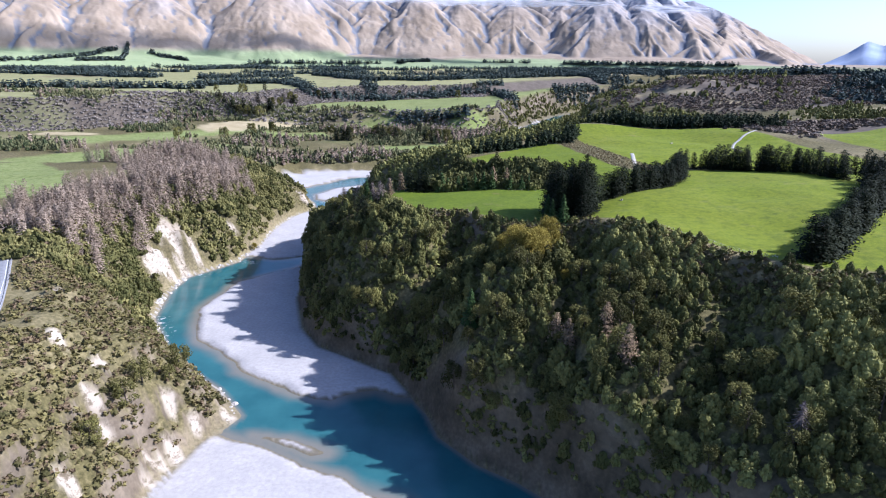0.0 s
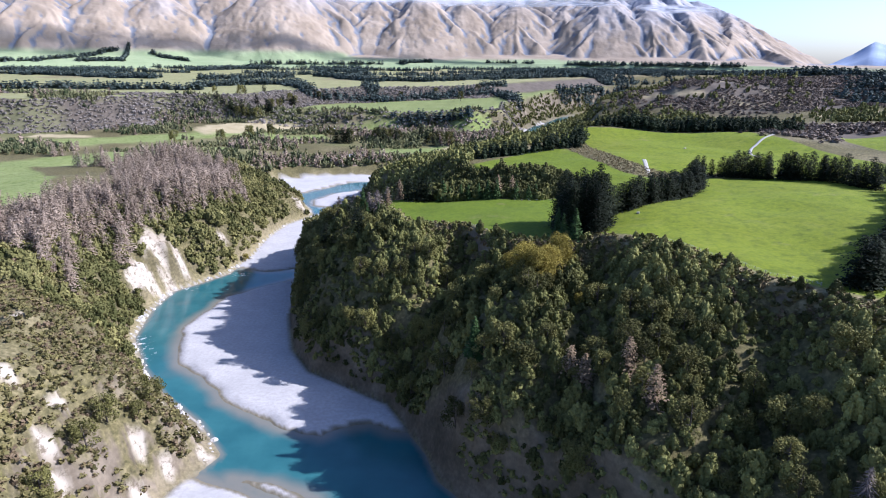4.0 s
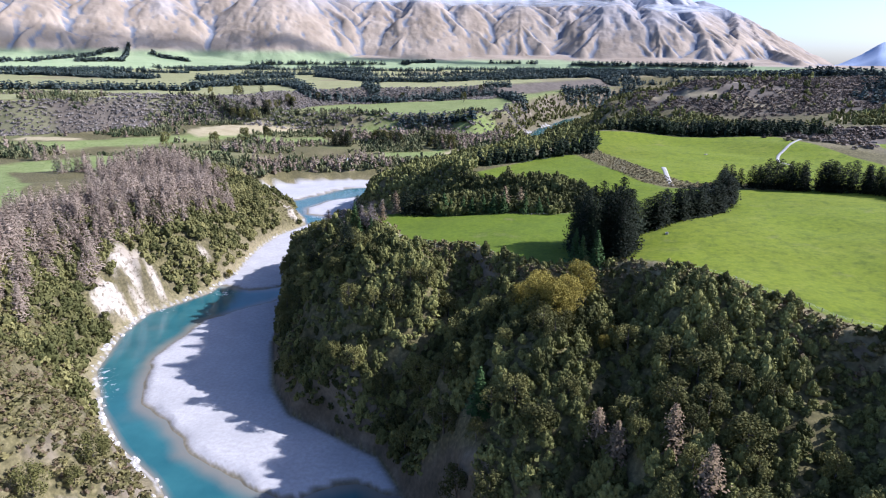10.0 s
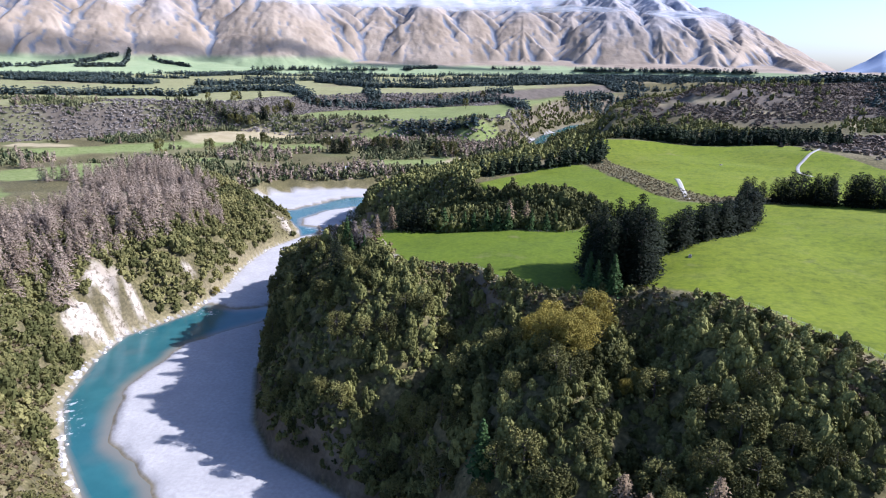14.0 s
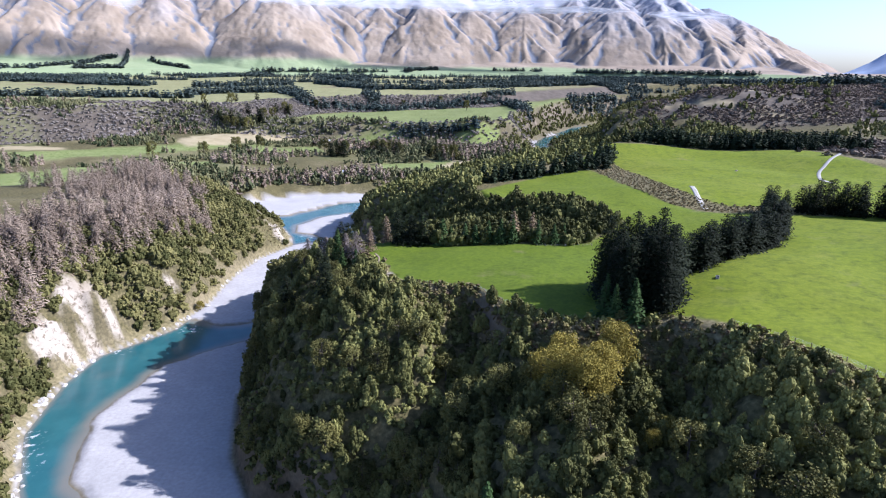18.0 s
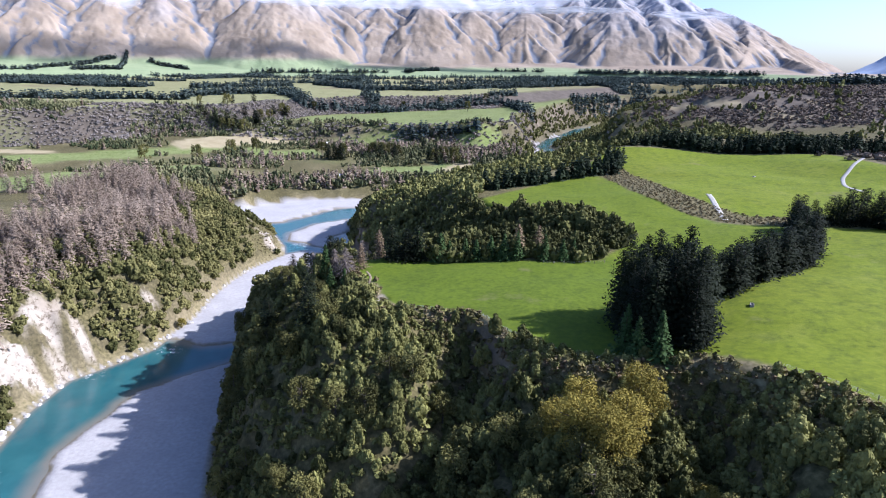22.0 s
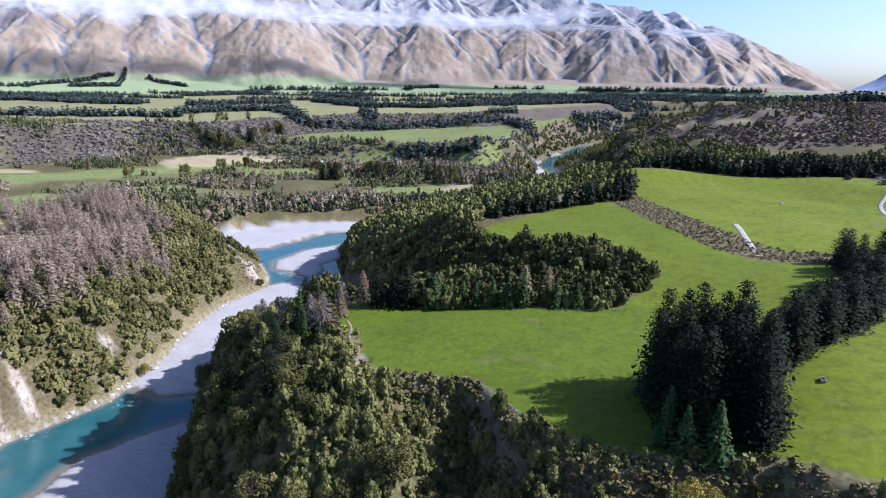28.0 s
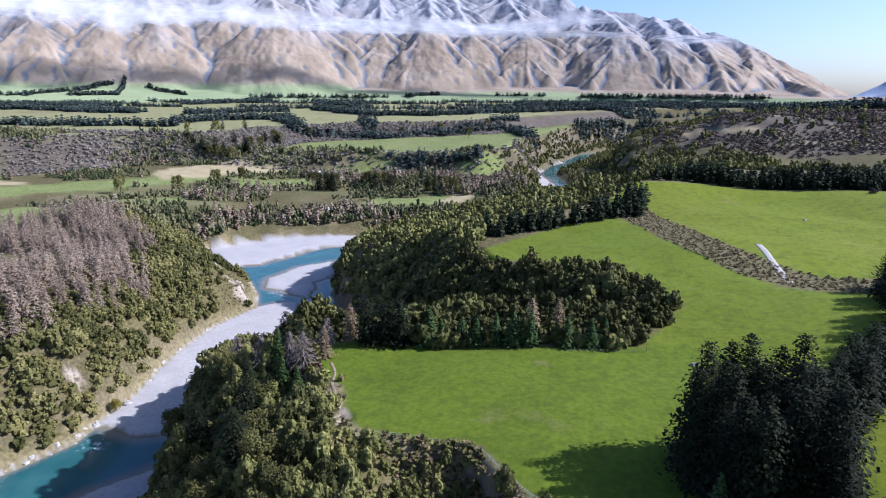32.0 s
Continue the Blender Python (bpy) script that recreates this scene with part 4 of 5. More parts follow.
BELTS = [  # line and half-width of the pine belts on the plain
    ([(-1500, 1430), (-989, 1454), (-822, 1477), (-625, 1472)], 13), ([(-675, 1610), (-622, 1735), (-476, 1746)], 26), ([(-831, 2022), (-728, 2086), (-636, 2182)], 30),
    ([(-1330, 2187), (-1029, 2086)], 18), ([(-1234, 2831), (-1149, 3047), (-1062, 3338)], 34), ([(-2300, 2200), (-1597, 2235), (-1293, 2130), (-989, 1981)], 20),
    ([(-548, 2340), (-293, 1976), (-128, 1932)], 26), ([(-671, 2923), (-466, 2751)], 40), ([(-132, 1981), (31, 2155), (189, 2272), (389, 2424)], 26)]
BELTS_EAST = [
    ([(441, 2605), (479, 2300)], 34), ([(-348, 1501), (-296, 1541), (-202, 1568), (-95, 1652)], 12), ([(-268, 1680), (-230, 1590)], 16), ([(-467, 1674), (-372, 1504)], 15),
    ([(-81, 1634), (-16, 1699), (80, 1745), (113, 1560)], 13), ([(269, 1895), (414, 2079), (539, 2176)], 20), ([(39, 1777), (98, 1868)], 14),
    ([(-148, 1258), (-88, 1254)], 8), ([(-64, 1250), (3, 1249)], 8), ([(560, 1420), (680, 1450), (790, 1470), (1000, 1440)], 22),
    ([(-2200, 2700), (-1500, 2650)], 30), ([(-2400, 3200), (-1700, 3250)], 40), ([(600, 2900), (1500, 2500)], 60), ([(200, 3000), (900, 3100)], 40)]


def plain_wood(x, y):
    """Dark pine belts and plantation blocks on the upper plain."""
    m = np.zeros(x.shape)
    for line, half in BELTS + BELTS_EAST:
        m = np.maximum(m, sstep(half + 5, half - 3, dist_line(x, y, line) + 5 * fbm(x, y, 60, 2)))
    far = (y > 2300) * (y < 3750) * (signed(x, y, STEP_TWO) < -20)
    row = np.abs(((y + 0.06 * x) / 290) % 1 - 0.5) < 0.07
    gap = vnoise(np.floor((y + 0.06 * x) / 290) * 3.7 + 0.4, x / 330) > 0.4
    slope = (x > 640) * (y > 1000) * (y < 1400) * sstep(-0.1, 0.15, fbm(x, y, 150, 3) + 0.25 * sstep(650, 800, x))
    basin = (x > 450) * (y > 1750) * (y < 3000) * sstep(-0.3, 0.1, fbm(x, y, 200, 3))
    return np.clip(m + 0.6 * far * row * gap + slope * 0.5 + 0.3 * basin, 0, 1)

ROAD = [(-400, 385), (-300, 345), (-256, 312), (-232, 284), (-212, 254), (-192, 222), (-168, 180), (-150, 130), (-140, 40), (-150, -100)]

scatter("bush", "dense dark green native bush covering the river cliffs", "bush", BUSH_HI, M_BUSH, right_slope, (-150, 250, 130, 530), 4.1,
        (1.7, 3.6), (1.05, 1.7), 101, rim=lambda x, y: (0.65 + 0.65 * vnoise(x / 9 + 5, y / 9)) * (1 - 0.35 * sstep(0.75, 0.98, slope_part(x, y))) * np.where((x < -45) & (slope_part(x, y) < 0.6), 0.72, 1))
scatter("understorey", "low dark shrubs under the bush crowns", "bush", BUSH_LOW, M_BUSH, lambda x, y: right_slope(x, y) * (y > 185), (-140, 190, 185, 470), 4.0,
        (1.3, 2.4), (0.6, 1.0), 116)
scatter("cliff_bush", "small dark shrubs clinging to the river cliff", "bush", BUSH_LOW, M_BUSH, cliff_foot, (-150, 130, 110, 530), 2.1,
        (1.0, 2.3), (0.8, 1.3), 114)
# low tint: the shade inside this hollow is put into the leaf colour
scatter("gully_bush", "green bush filling the gully between paddocks, leaf colour darkened for shade", "bush", BUSH_MID, M_BUSH, lambda x, y: gully_bush(x, y) * (y < 545), (-130, 155, 400, 560), 4.6,
        (2.8, 5.0), (0.95, 1.5), 102, tint=lambda x, y, rng: np.clip(0.14 + 0.2 * fbm(x, y, 40, 3) + rng.normal(0, 0.14, x.size), 0, 1))
scatter("north_bush", "dark bush on the slope that falls to the upper river", "bush", BUSH_FAR, M_BUSH, lambda x, y: gully_bush(x, y) * (y >= 545), (-130, 155, 540, 890), 4.6,
        (2.8, 5.0), (0.9, 1.4), 115)
scatter("bank_bush", "green bush on the sunlit river bank", "bush", BUSH_MID, M_BUSH_L, left_bush, (-400, -90, 280, 790), 4.0,
        (2.7, 4.7), (0.8, 1.3), 103)
scatter("bare_larch_wood", "grey-brown leafless larches standing along the bank top", "trees", BARE, M_BARE, left_bare, (-520, -150, 310, 800), 6.6,
        (13, 20), (0.95, 1.1), 104, sink=0.02)
scatter("scrub", "low olive scrub and dry grass on the near bank", "scrub", BUSH_LOW, M_SCRUB, near_scrub, (-300, -80, 130, 350), 2.7,
        (1.3, 2.5), (0.5, 0.9), 105)
scatter("heath_scrub", "grey-brown leafless scrub on the terrace scarp", "scrub", BUSH_LOW, M_HEATH, scarp_scrub, (-1400, 130, 1000, 2100), 6.4,
        (3.0, 5.0), (0.45, 0.75), 106, tint=lambda x, y, rng: np.clip(0.5 + 0.5 * fbm(x, y, 120, 3) + rng.normal(0, 0.08, x.size), 0, 1))
scatter("valley_wood", "mixed willow and poplar wood on the valley floor", "trees", BUSH_FAR, M_WOOD, valley_wood, (-1000, 90, 790, 1300), 7.6,
        (3.0, 5.6), (0.8, 1.7), 107)
scatter("valley_bare_trees", "leafless grey trees among the valley wood", "trees", BARE_LOW, M_BARE, lambda x, y: valley_wood(x, y) * sstep(-0.1, 0.4, fbm(x, y, 80, 2)),
        (-1000, 90, 790, 1250), 11.0, (9, 14), (0.95, 1.2), 108, sink=0.02)
# tint of the dark forest lifted to paint in haze over the gorge
scatter("gorge_wood", "dark evergreen forest on the far gorge sides", "trees", BUSH_FAR, M_BUSH, gorge_wood, (40, 800, 830, 2000), 10.5,
        (4, 7), (0.9, 1.5), 109, tint=lambda x, y, rng: np.clip(0.38 + 0.2 * fbm(x, y, 60, 3) + rng.normal(0, 0.15, x.size), 0, 1))
scatter("terrace_wood", "dark pines along the far edge of the paddocks", "trees", FAR_PINE_HI, M_DARK, terrace_wood, (-70, 340, 560, 1000), 5.0,
        (9, 13), (0.95, 1.2), 110, sink=0.02)
scatter("plain_pines", "dark pine plantations and shelterbelts on the plain", "trees", FAR_PINE, M_FAR_HAZED, plain_wood, (-2600, 2300, 1000, 3750), 9.8,
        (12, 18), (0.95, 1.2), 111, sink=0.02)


def edge_tussock(x, y):
    e = np.abs(signed(x, y, TERRACE) - 2)
    f = slope_part(x, y)
    strip = dist_line(x, y, ROUGH_STRIP) < 12
    rim = (e < 5) * (x > -70) * (x < 230) * (y < 480) * (signed(x, y, FIELDS[0]) > 0.5) * 0.95
    hill = (np.hypot((x + 165) / 24, (y - 632) / 36) < 1) * (signed(x, y, RIVER) > 3) * 0.6
    return np.maximum(np.maximum(rim, strip * 0.85), hill) * (dist_line(x, y, FOOT_TRACK) > 2)


scatter("tussock", "dry tussock and bracken along the paddock edges", "scrub", BUSH_LOW, M_TUSSOCK, edge_tussock, (-210, 240, 190, 680), 2.2,
        (0.6, 1.3), (0.4, 0.8), 112)
scatter("rim_scrub", "low brown-green scrub where the bush meets the paddock rim", "scrub", BUSH_LOW, M_SCRUB,
        lambda x, y: (slope_part(x, y) > 0.86) * (signed(x, y, LEFT_TOP) > signed(x, y, TERRACE)) * (signed(x, y, TERRACE) > -1.5) * (y < 430) * (y > 150) * 0.95 * (dist_line(x, y, FOOT_TRACK) > 2.5),
        (-110, 240, 150, 440), 2.2, (0.9, 1.9), (0.6, 1.1), 117)
scatter("spur_scrub", "grey-green scrub on the far spur and hillside", "scrub", BUSH_LOW, M_BRACKEN,
        lambda x, y: (np.maximum(0.95 * sstep(200, 140, np.hypot((x - 620) / 2.0, y - 1230)), sstep(190, 130, np.hypot((x - 480) / 1.2, (y - 640) / 0.8)))
                      * sstep(-0.6, 0.0, fbm(x, y, 60, 3)) * (signed(x, y, FIELDS[1]) > 3)), (180, 980, 480, 1600), 6.5, (3, 5), (0.45, 0.75), 113)


# ---------------------------------------------------------------- single trees
def part(name, arrays, material, parent, label="", smooth=False):
    ob = mesh_object(name, arrays[0], arrays[1], material, parent, smooth, dict(tint=np.full(len(arrays[0]), 0.5)))
    return tagged(ob, label)


def tree_kind(name, label, category, crown, crown_mat, trunk, scale_hint, crown_label=""):
    """A tree of unit height: an Empty at its foot with trunk and crown."""
    ob = new(name)
    ob.empty_display_size = 0.2
    part("trunk", trunk, M_BARK, ob, "rough brown bark", True)
    part("crown", crown, crown_mat, ob, crown_label)
    return tagged(ob, label, category)


def grow(kinds, places, tall, rng, wide=(0.9, 1.15), group=""):
    """Copies of the unit trees at the places, standing in the ground."""
    xs, ys = np.array(places, float).T
    for x, y, z in zip(xs, ys, height(xs, ys) - 0.15):
        k = kinds[rng.integers(0, len(kinds))]
        h, w = rng.uniform(*tall), rng.uniform(*wide)
        m = Matrix.Translation((x, y, z)) @ pose(0, 0, 0, rng.normal(0, 1.5), rng.normal(0, 1.5), rng.uniform(0, 360)) @ Matrix.Diagonal((h * w, h * w, h, 1))
        tagged(copy_thing(k, m), group=group)


def drop_kind(kinds):
    for k in kinds:
        for o in (*k.children_recursive, k):
            bpy.data.objects.remove(o)


def along(line, step, rng, off=0.0, jit=1.0):
    out, carry = [], 0.0
    for (x0, y0), (x1, y1) in zip(line, line[1:]):
        L = math.hypot(x1 - x0, y1 - y0)
        d = carry
        while d < L:
            t = d / L
            out.append((x0 + (x1 - x0) * t - (y1 - y0) / L * off + rng.normal(0, jit), y0 + (y1 - y0) * t + (x1 - x0) / L * off + rng.normal(0, jit)))
            d += step
        carry = d - L
    return out


def crown_of_heads(seed, heads, per, leaf, wide=0.3, low=0.3):
    """Unit broadleaf crown of many rounded heads at the ends of limbs."""
    rng = np.random.default_rng(seed)
    pieces = []
    for k in range(heads):
        a, e = rng.uniform(0, 6.28), rng.uniform(0, 1) ** 0.6
        r = wide * math.sqrt(1 - (e * 0.9) ** 2) * rng.uniform(0.6, 1.05)
        c = np.array([r * math.cos(a), r * math.sin(a), low + (0.95 - low) * e])
        hr = rng.uniform(0.09, 0.15)
        d = rng.normal(0, 1, (per, 3))
        d /= np.linalg.norm(d, axis=1, keepdims=True)
        pieces.append(leaf_quads(c + d * hr * rng.uniform(0.7, 1.1, (per, 1)), d, leaf, rng))
    return join_arrays(pieces)


def build_trees():
    rng = np.random.default_rng(55)
    pines = [tree_kind("pine_tree", "tall dark green pine standing in a tight clump", "tree",
                       conifer_template(200 + s, 38, 20, 0.22, 0.0108, 0.03, 0.1, 1.7, 0.45, 0.4), M_PINE, trunk_arrays(0.016, 1, 7, rng, 6), 1) for s in range(5)]
    spots = []
    while len(spots) < 25:
        x, y = rng.uniform(40, 76), rng.uniform(308, 350)
        if ((x - 58) / 12) ** 2 + ((y - 329) / 20) ** 2 < 1 and all(math.hypot(x - a, y - b) > 4.4 for a, b in spots):
            spots.append((x, y))
    grow(pines, spots, (23, 30), rng, (0.85, 1.05), "pines of the paddock clump")
    for k in pines:
        tagged(k, "dark green pine in a shelterbelt beside the paddock")
    drop_kind(pines)
    pines = [tree_kind("pine_tree", "tall dark green pine", "tree", conifer_template(210 + s, 26, 13, 0.25, 0.016, 0.03, 0.1, 1.5, 0.42, 0.35), M_PINE, trunk_arrays(0.016, 1, 7, rng, 4), 1)
             for s in range(5)]
    for k in pines:
        tagged(k, "dark green pine in a shelterbelt beside the paddock")
    belt1 = along([(78, 342), (94, 362), (113, 376), (134, 396), (148, 424), (160, 450)], 6.0, rng, 2.5) + along([(86, 350), (110, 370), (132, 390), (152, 426)], 6.5, rng, -1)
    grow(pines, belt1, (14, 18), rng, (1.05, 1.35), "shelterbelt pines")
    belt2 = along([(166, 459), (197, 445), (231, 415), (236, 384)], 4.2, rng, 0, 1.4) + along([(180, 462), (235, 425), (300, 395), (410, 365)], 6.5, rng, 3)
    grow(pines, belt2, (12, 19), rng, (1.0, 1.3), "far shelterbelt pines")
    belt3 = along([(131, 227), (162, 260), (224, 332), (240, 376)], 4.6, rng, -2) + along([(136, 226), (166, 257), (228, 330)], 5.2, rng, 0)
    grow(pines, belt3, (15, 19), rng, (1.0, 1.3), "shelterbelt pines beside the small paddock")
    for k in pines:
        tagged(k, "dark pine rising above bush on the terrace rim")
    grow(pines, [(-67, 419), (-63, 421), (-37, 417), (-31, 417), (-25, 417)], (14, 18), rng, (1.1, 1.3))
    grow(pines, [(-72, 395), (-64, 372), (-58, 350), (-85, 385)], (13, 17), rng, (1.0, 1.3))
    for k in pines:
        tagged(k, "dark conifer standing on the brown terrace scarp")
    grow(pines, [(-512, 1291), (-497, 1278), (-478, 1269), (-464, 1263), (-455, 1271), (-433, 1255), (-395, 1263), (-413, 1303), (-406, 1386), (-393, 1416), (-490, 1392),
                 (-442, 1322), (-454, 1414), (-402, 1270), (-386, 1400)], (16, 25), rng, (1.2, 1.7), "conifers of the far scarp")
    for k in pines:
        tagged(k, "dark conifer rising from the valley wood")
    grow(pines, [(-227, 1082), (-215, 1081), (-202, 1063), (-155, 1095), (-142, 1069), (-122, 1069), (-84, 1142), (-69, 1064), (-56, 1047), (-221, 1072)], (20, 28), rng, (1.0, 1.3),
         "conifers of the valley floor")
    drop_kind(pines)

    firs = [tree_kind("fir_tree", "green conical fir with layered drooping boughs", "tree",
                      conifer_template(230 + s, 20, 13, 0.25, 0.019, 0.04, 0.4, 1.8, 0.85, 0.25), M_FIR, trunk_arrays(0.018, 1, 7, rng, 3), 1) for s in range(3)]
    grow(firs, [(4, 240)], (17, 18), rng)
    grow(firs, [(-62, 399), (-53, 385), (-66, 407), (46, 309), (51, 305), (44, 316)], (11, 16), rng)
    grow(firs, [(-15, 416), (-11, 418), (-4, 415), (1, 413), (7, 414), (13, 412), (-26, 421), (19, 411), (31, 410), (39, 410), (44, 412)], (9, 14), rng, (0.9, 1.2), "young firs along the paddock edge")
    drop_kind(firs)

    dying = [tree_kind("dying_conifer", "brown dying conifer among green bush", "tree",
                       conifer_template(250 + s, 22, 11, 0.25, 0.015, 0.03, 0.3, 1.9, 0.6, 0.4), M_BROWN, trunk_arrays(0.018, 1, 7, rng, 6), 1, "sparse brown needles") for s in range(3)]
    grow(dying, [(41, 213), (53, 207), (58, 194), (37, 222)], (14, 17), rng, (1.0, 1.2), "dying conifers on the bush slope")
    grow(dying, [(29, 420), (20, 418), (-44, 421), (-50, 407)], (11, 15), rng)
    drop_kind(dying)

    bare = [tree_kind("bare_tree", "leafless grey-brown tree on the terrace rim", "tree",
                      bare_template(270 + s, 380, 0.26, 0.05), M_GREYBARE, trunk_arrays(0.02, 1, 7, rng, 8), 1, "fine leafless twigs") for s in range(3)]
    grow(bare, [(-52, 418), (-78, 412), (-72, 408), (-83, 414), (-62, 408), (-56, 403)], (9, 13), rng, (1.1, 1.4))
    grow(bare, [(95, 153)], (15, 16), rng, (0.7, 0.8))
    drop_kind(bare)

    willows = [tree_kind("willow_tree", "yellow autumn willow among dark bush", "tree", crown_of_heads(300 + s, 52, 130, 0.0095, 0.30, 0.2), M_WILLOW,
                         trunk_arrays(0.03, 1, 7, rng, 9, 0.3), 1, "yellow autumn leaves") for s in range(3)]
    grow(willows, [(29, 270), (36, 278), (41, 286), (20, 282), (27, 286), (33, 273), (24, 274)], (11, 16), rng, (1.0, 1.2), "yellow willows on the slope")
    grow(willows, [(46, 259), (50, 262)], (6, 8), rng)
    grow(willows, [(-172, 477)], (6, 6.5), rng, (1.3, 1.35))
    drop_kind(willows)

    crowns = [tree_kind("broadleaf_tree", "rounded evergreen tree standing above the bush slope", "tree", crown_of_heads(320 + s, 34, 62, 0.0165, 0.42, 0.15), M_TREE,
                        trunk_arrays(0.03, 1, 7, rng, 8, 0.3), 1) for s in range(4)]
    spots = []
    tries = np.stack([rng.uniform(-128, 190, 1500), rng.uniform(150, 430, 1500)], 1)
    part_up = slope_part(tries[:, 0], tries[:, 1])
    for (x, y), f in zip(tries, part_up):
        if len(spots) < 110 and 0.06 < f < 0.72 and all(math.hypot(x - a, y - b) > 7 for a, b in spots):
            spots.append((x, y))
    grow(crowns, spots, (7, 12), rng, (0.9, 1.25), "tall evergreens of the river bush")
    for k in crowns:
        tagged(k, "dark rounded tree on the valley floor")
    grow(crowns, [(-243, 1113), (-210, 1087), (-203, 1080), (-152, 1121), (-145, 1112), (-160, 1105), (-135, 1120), (-60, 1060), (-48, 1075), (-120, 1090), (-30, 1040), (-398, 1011), (-377, 1078),
                  (-349, 1116), (-467, 993), (-458, 1253), (-440, 1248), (-415, 1246), (-413, 1327), (-400, 1345), (-475, 1327), (-542, 1357), (-394, 1403), (-385, 1415),
                  (-353, 1504), (-172, 1611), (-85, 1671), (22, 1727), (-20, 1560)], (16, 24), rng, (0.8, 1.1), "valley floor trees")
    drop_kind(crowns)


M_TREE = foliage("evergreen_leaves", (0.062, 0.062, 0.02), (0.20, 0.185, 0.058), 0.1, own=True)
build_trees()


# ---------------------------------------------------------------- road, track, banks
def ribbon(name, line, width, lift, material, label, category, step=4.0, off=0.0, parent=None, drape=False):
    """A strip laid over the ground along a line, with edges that go down into it."""
    pts = [Vector((*p, 0)) for p in line]
    dense = []
    for a, b in zip(pts, pts[1:]):
        n = max(1, int((b - a).length / step))
        dense += [a.lerp(b, i / n) for i in range(n)]
    dense.append(pts[-1])
    for _ in range(3):
        dense = [dense[0]] + [(dense[i - 1] + dense[i] * 2 + dense[i + 1]) / 4 for i in range(1, len(dense) - 1)] + [dense[-1]]
    rows = []
    ground_z = height(np.array([p.x for p in dense]), np.array([p.y for p in dense])) + lift
    for i, p in enumerate(dense):
        t = (dense[min(i + 1, len(dense) - 1)] - dense[max(i - 1, 0)]).normalized()
        nrm = Vector((-t.y, t.x, 0))
        mid = p + nrm * off
        z = float(ground_z[i])
        for s, dz in ((-0.5, -0.5), (-0.5, 0), (-0.17, 0.02), (0.17, 0.02), (0.5, 0), (0.5, -0.5)):
            q = mid + nrm * width * s
            rows.append((q.x, q.y, z + dz))
    if drape:
        rows = np.array(rows)
        own = height(rows[:, 0], rows[:, 1]) + lift
        rows[:, 2] = own + np.tile((-0.5, 0, 0.02, 0.02, 0, -0.5), len(dense))
    ob = mesh_object(name, np.array(rows), grid_faces(len(dense), 6), material, parent)
    return tagged(ob, label, category, kind="" if parent else "structure")


M_ASPHALT, _n, _l, _b = mat("asphalt", 0.85, 0.3)
_l.new(ramp(_n, _l, noise_node(_n, _l, 0.7, 6), [(0.3, (0.16, 0.16, 0.165)), (0.7, (0.23, 0.23, 0.235))]), _b.inputs["Base Color"])
M_PAINT, _n, _l, _b = mat("road_paint", 0.6, 0.3)
_l.new(ramp(_n, _l, noise_node(_n, _l, 2.0, 4), [(0.3, (0.55, 0.55, 0.53)), (0.6, (0.75, 0.75, 0.72))]), _b.inputs["Base Color"])
M_TRACK, _n, _l, _b = mat("pale_track_gravel", 0.95, 0.1)
_l.new(ramp(_n, _l, noise_node(_n, _l, 0.8, 5), [(0.3, (0.25, 0.235, 0.205)), (0.7, (0.37, 0.35, 0.315))]), _b.inputs["Base Color"])
M_STEEL, _n, _l, _b = mat("galvanised_steel", 0.45, 0.5)
_b.inputs["Metallic"].default_value = 0.8
_l.new(ramp(_n, _l, noise_node(_n, _l, 1.5, 4), [(0.3, (0.42, 0.43, 0.44)), (0.7, (0.58, 0.59, 0.60))]), _b.inputs["Base Color"])
M_TIMBER, _n, _l, _b = mat("weathered_timber", 0.9, 0.2)
_l.new(ramp(_n, _l, noise_node(_n, _l, 4.0, 4), [(0.3, (0.16, 0.13, 0.10)), (0.7, (0.30, 0.26, 0.21))]), _b.inputs["Base Color"])
ribbon("road", ROAD, 11.0, 0.35, M_ASPHALT, "grey two-lane sealed road along the bank", "road")
for o in (-3.6, 3.6):
    ribbon("road_line", ROAD, 0.25, 0.385, M_PAINT, "solid white edge line on the road", "road marking", off=o)
ribbon("farm_track", [(141, 524), (139, 513), (133, 482), (131, 470)], 3.2, 0.06, M_TRACK, "short pale gravel farm track across rough ground", "track", 2.0, drape=True)
M_DIRT, _n, _l, _b = mat("track_dirt", 0.95, 0.1)
_l.new(ramp(_n, _l, noise_node(_n, _l, 1.2, 5), [(0.3, (0.15, 0.115, 0.075)), (0.7, (0.28, 0.225, 0.155))]), _b.inputs["Base Color"])
ribbon("foot_track", FOOT_TRACK, 1.0, 0.03, M_DIRT, "worn pale dirt foot track along the paddock rim", "track", 1.5, drape=True)
ribbon("far_track", [(294, 634), (285, 617), (262, 590), (244, 569), (234, 548), (236, 532)], 2.4, 0.06, M_TRACK, "pale winding farm track in the paddock", "track", 3.0, drape=True)


def box_arrays(x0, x1, y0, y1, z0, z1):
    v = np.array([(x, y, z) for z in (z0, z1) for x, y in ((x0, y0), (x1, y0), (x1, y1), (x0, y1))])
    return v, np.array([(3, 2, 1, 0), (4, 5, 6, 7), (0, 1, 5, 4), (1, 2, 6, 5), (2, 3, 7, 6), (3, 0, 4, 7)])


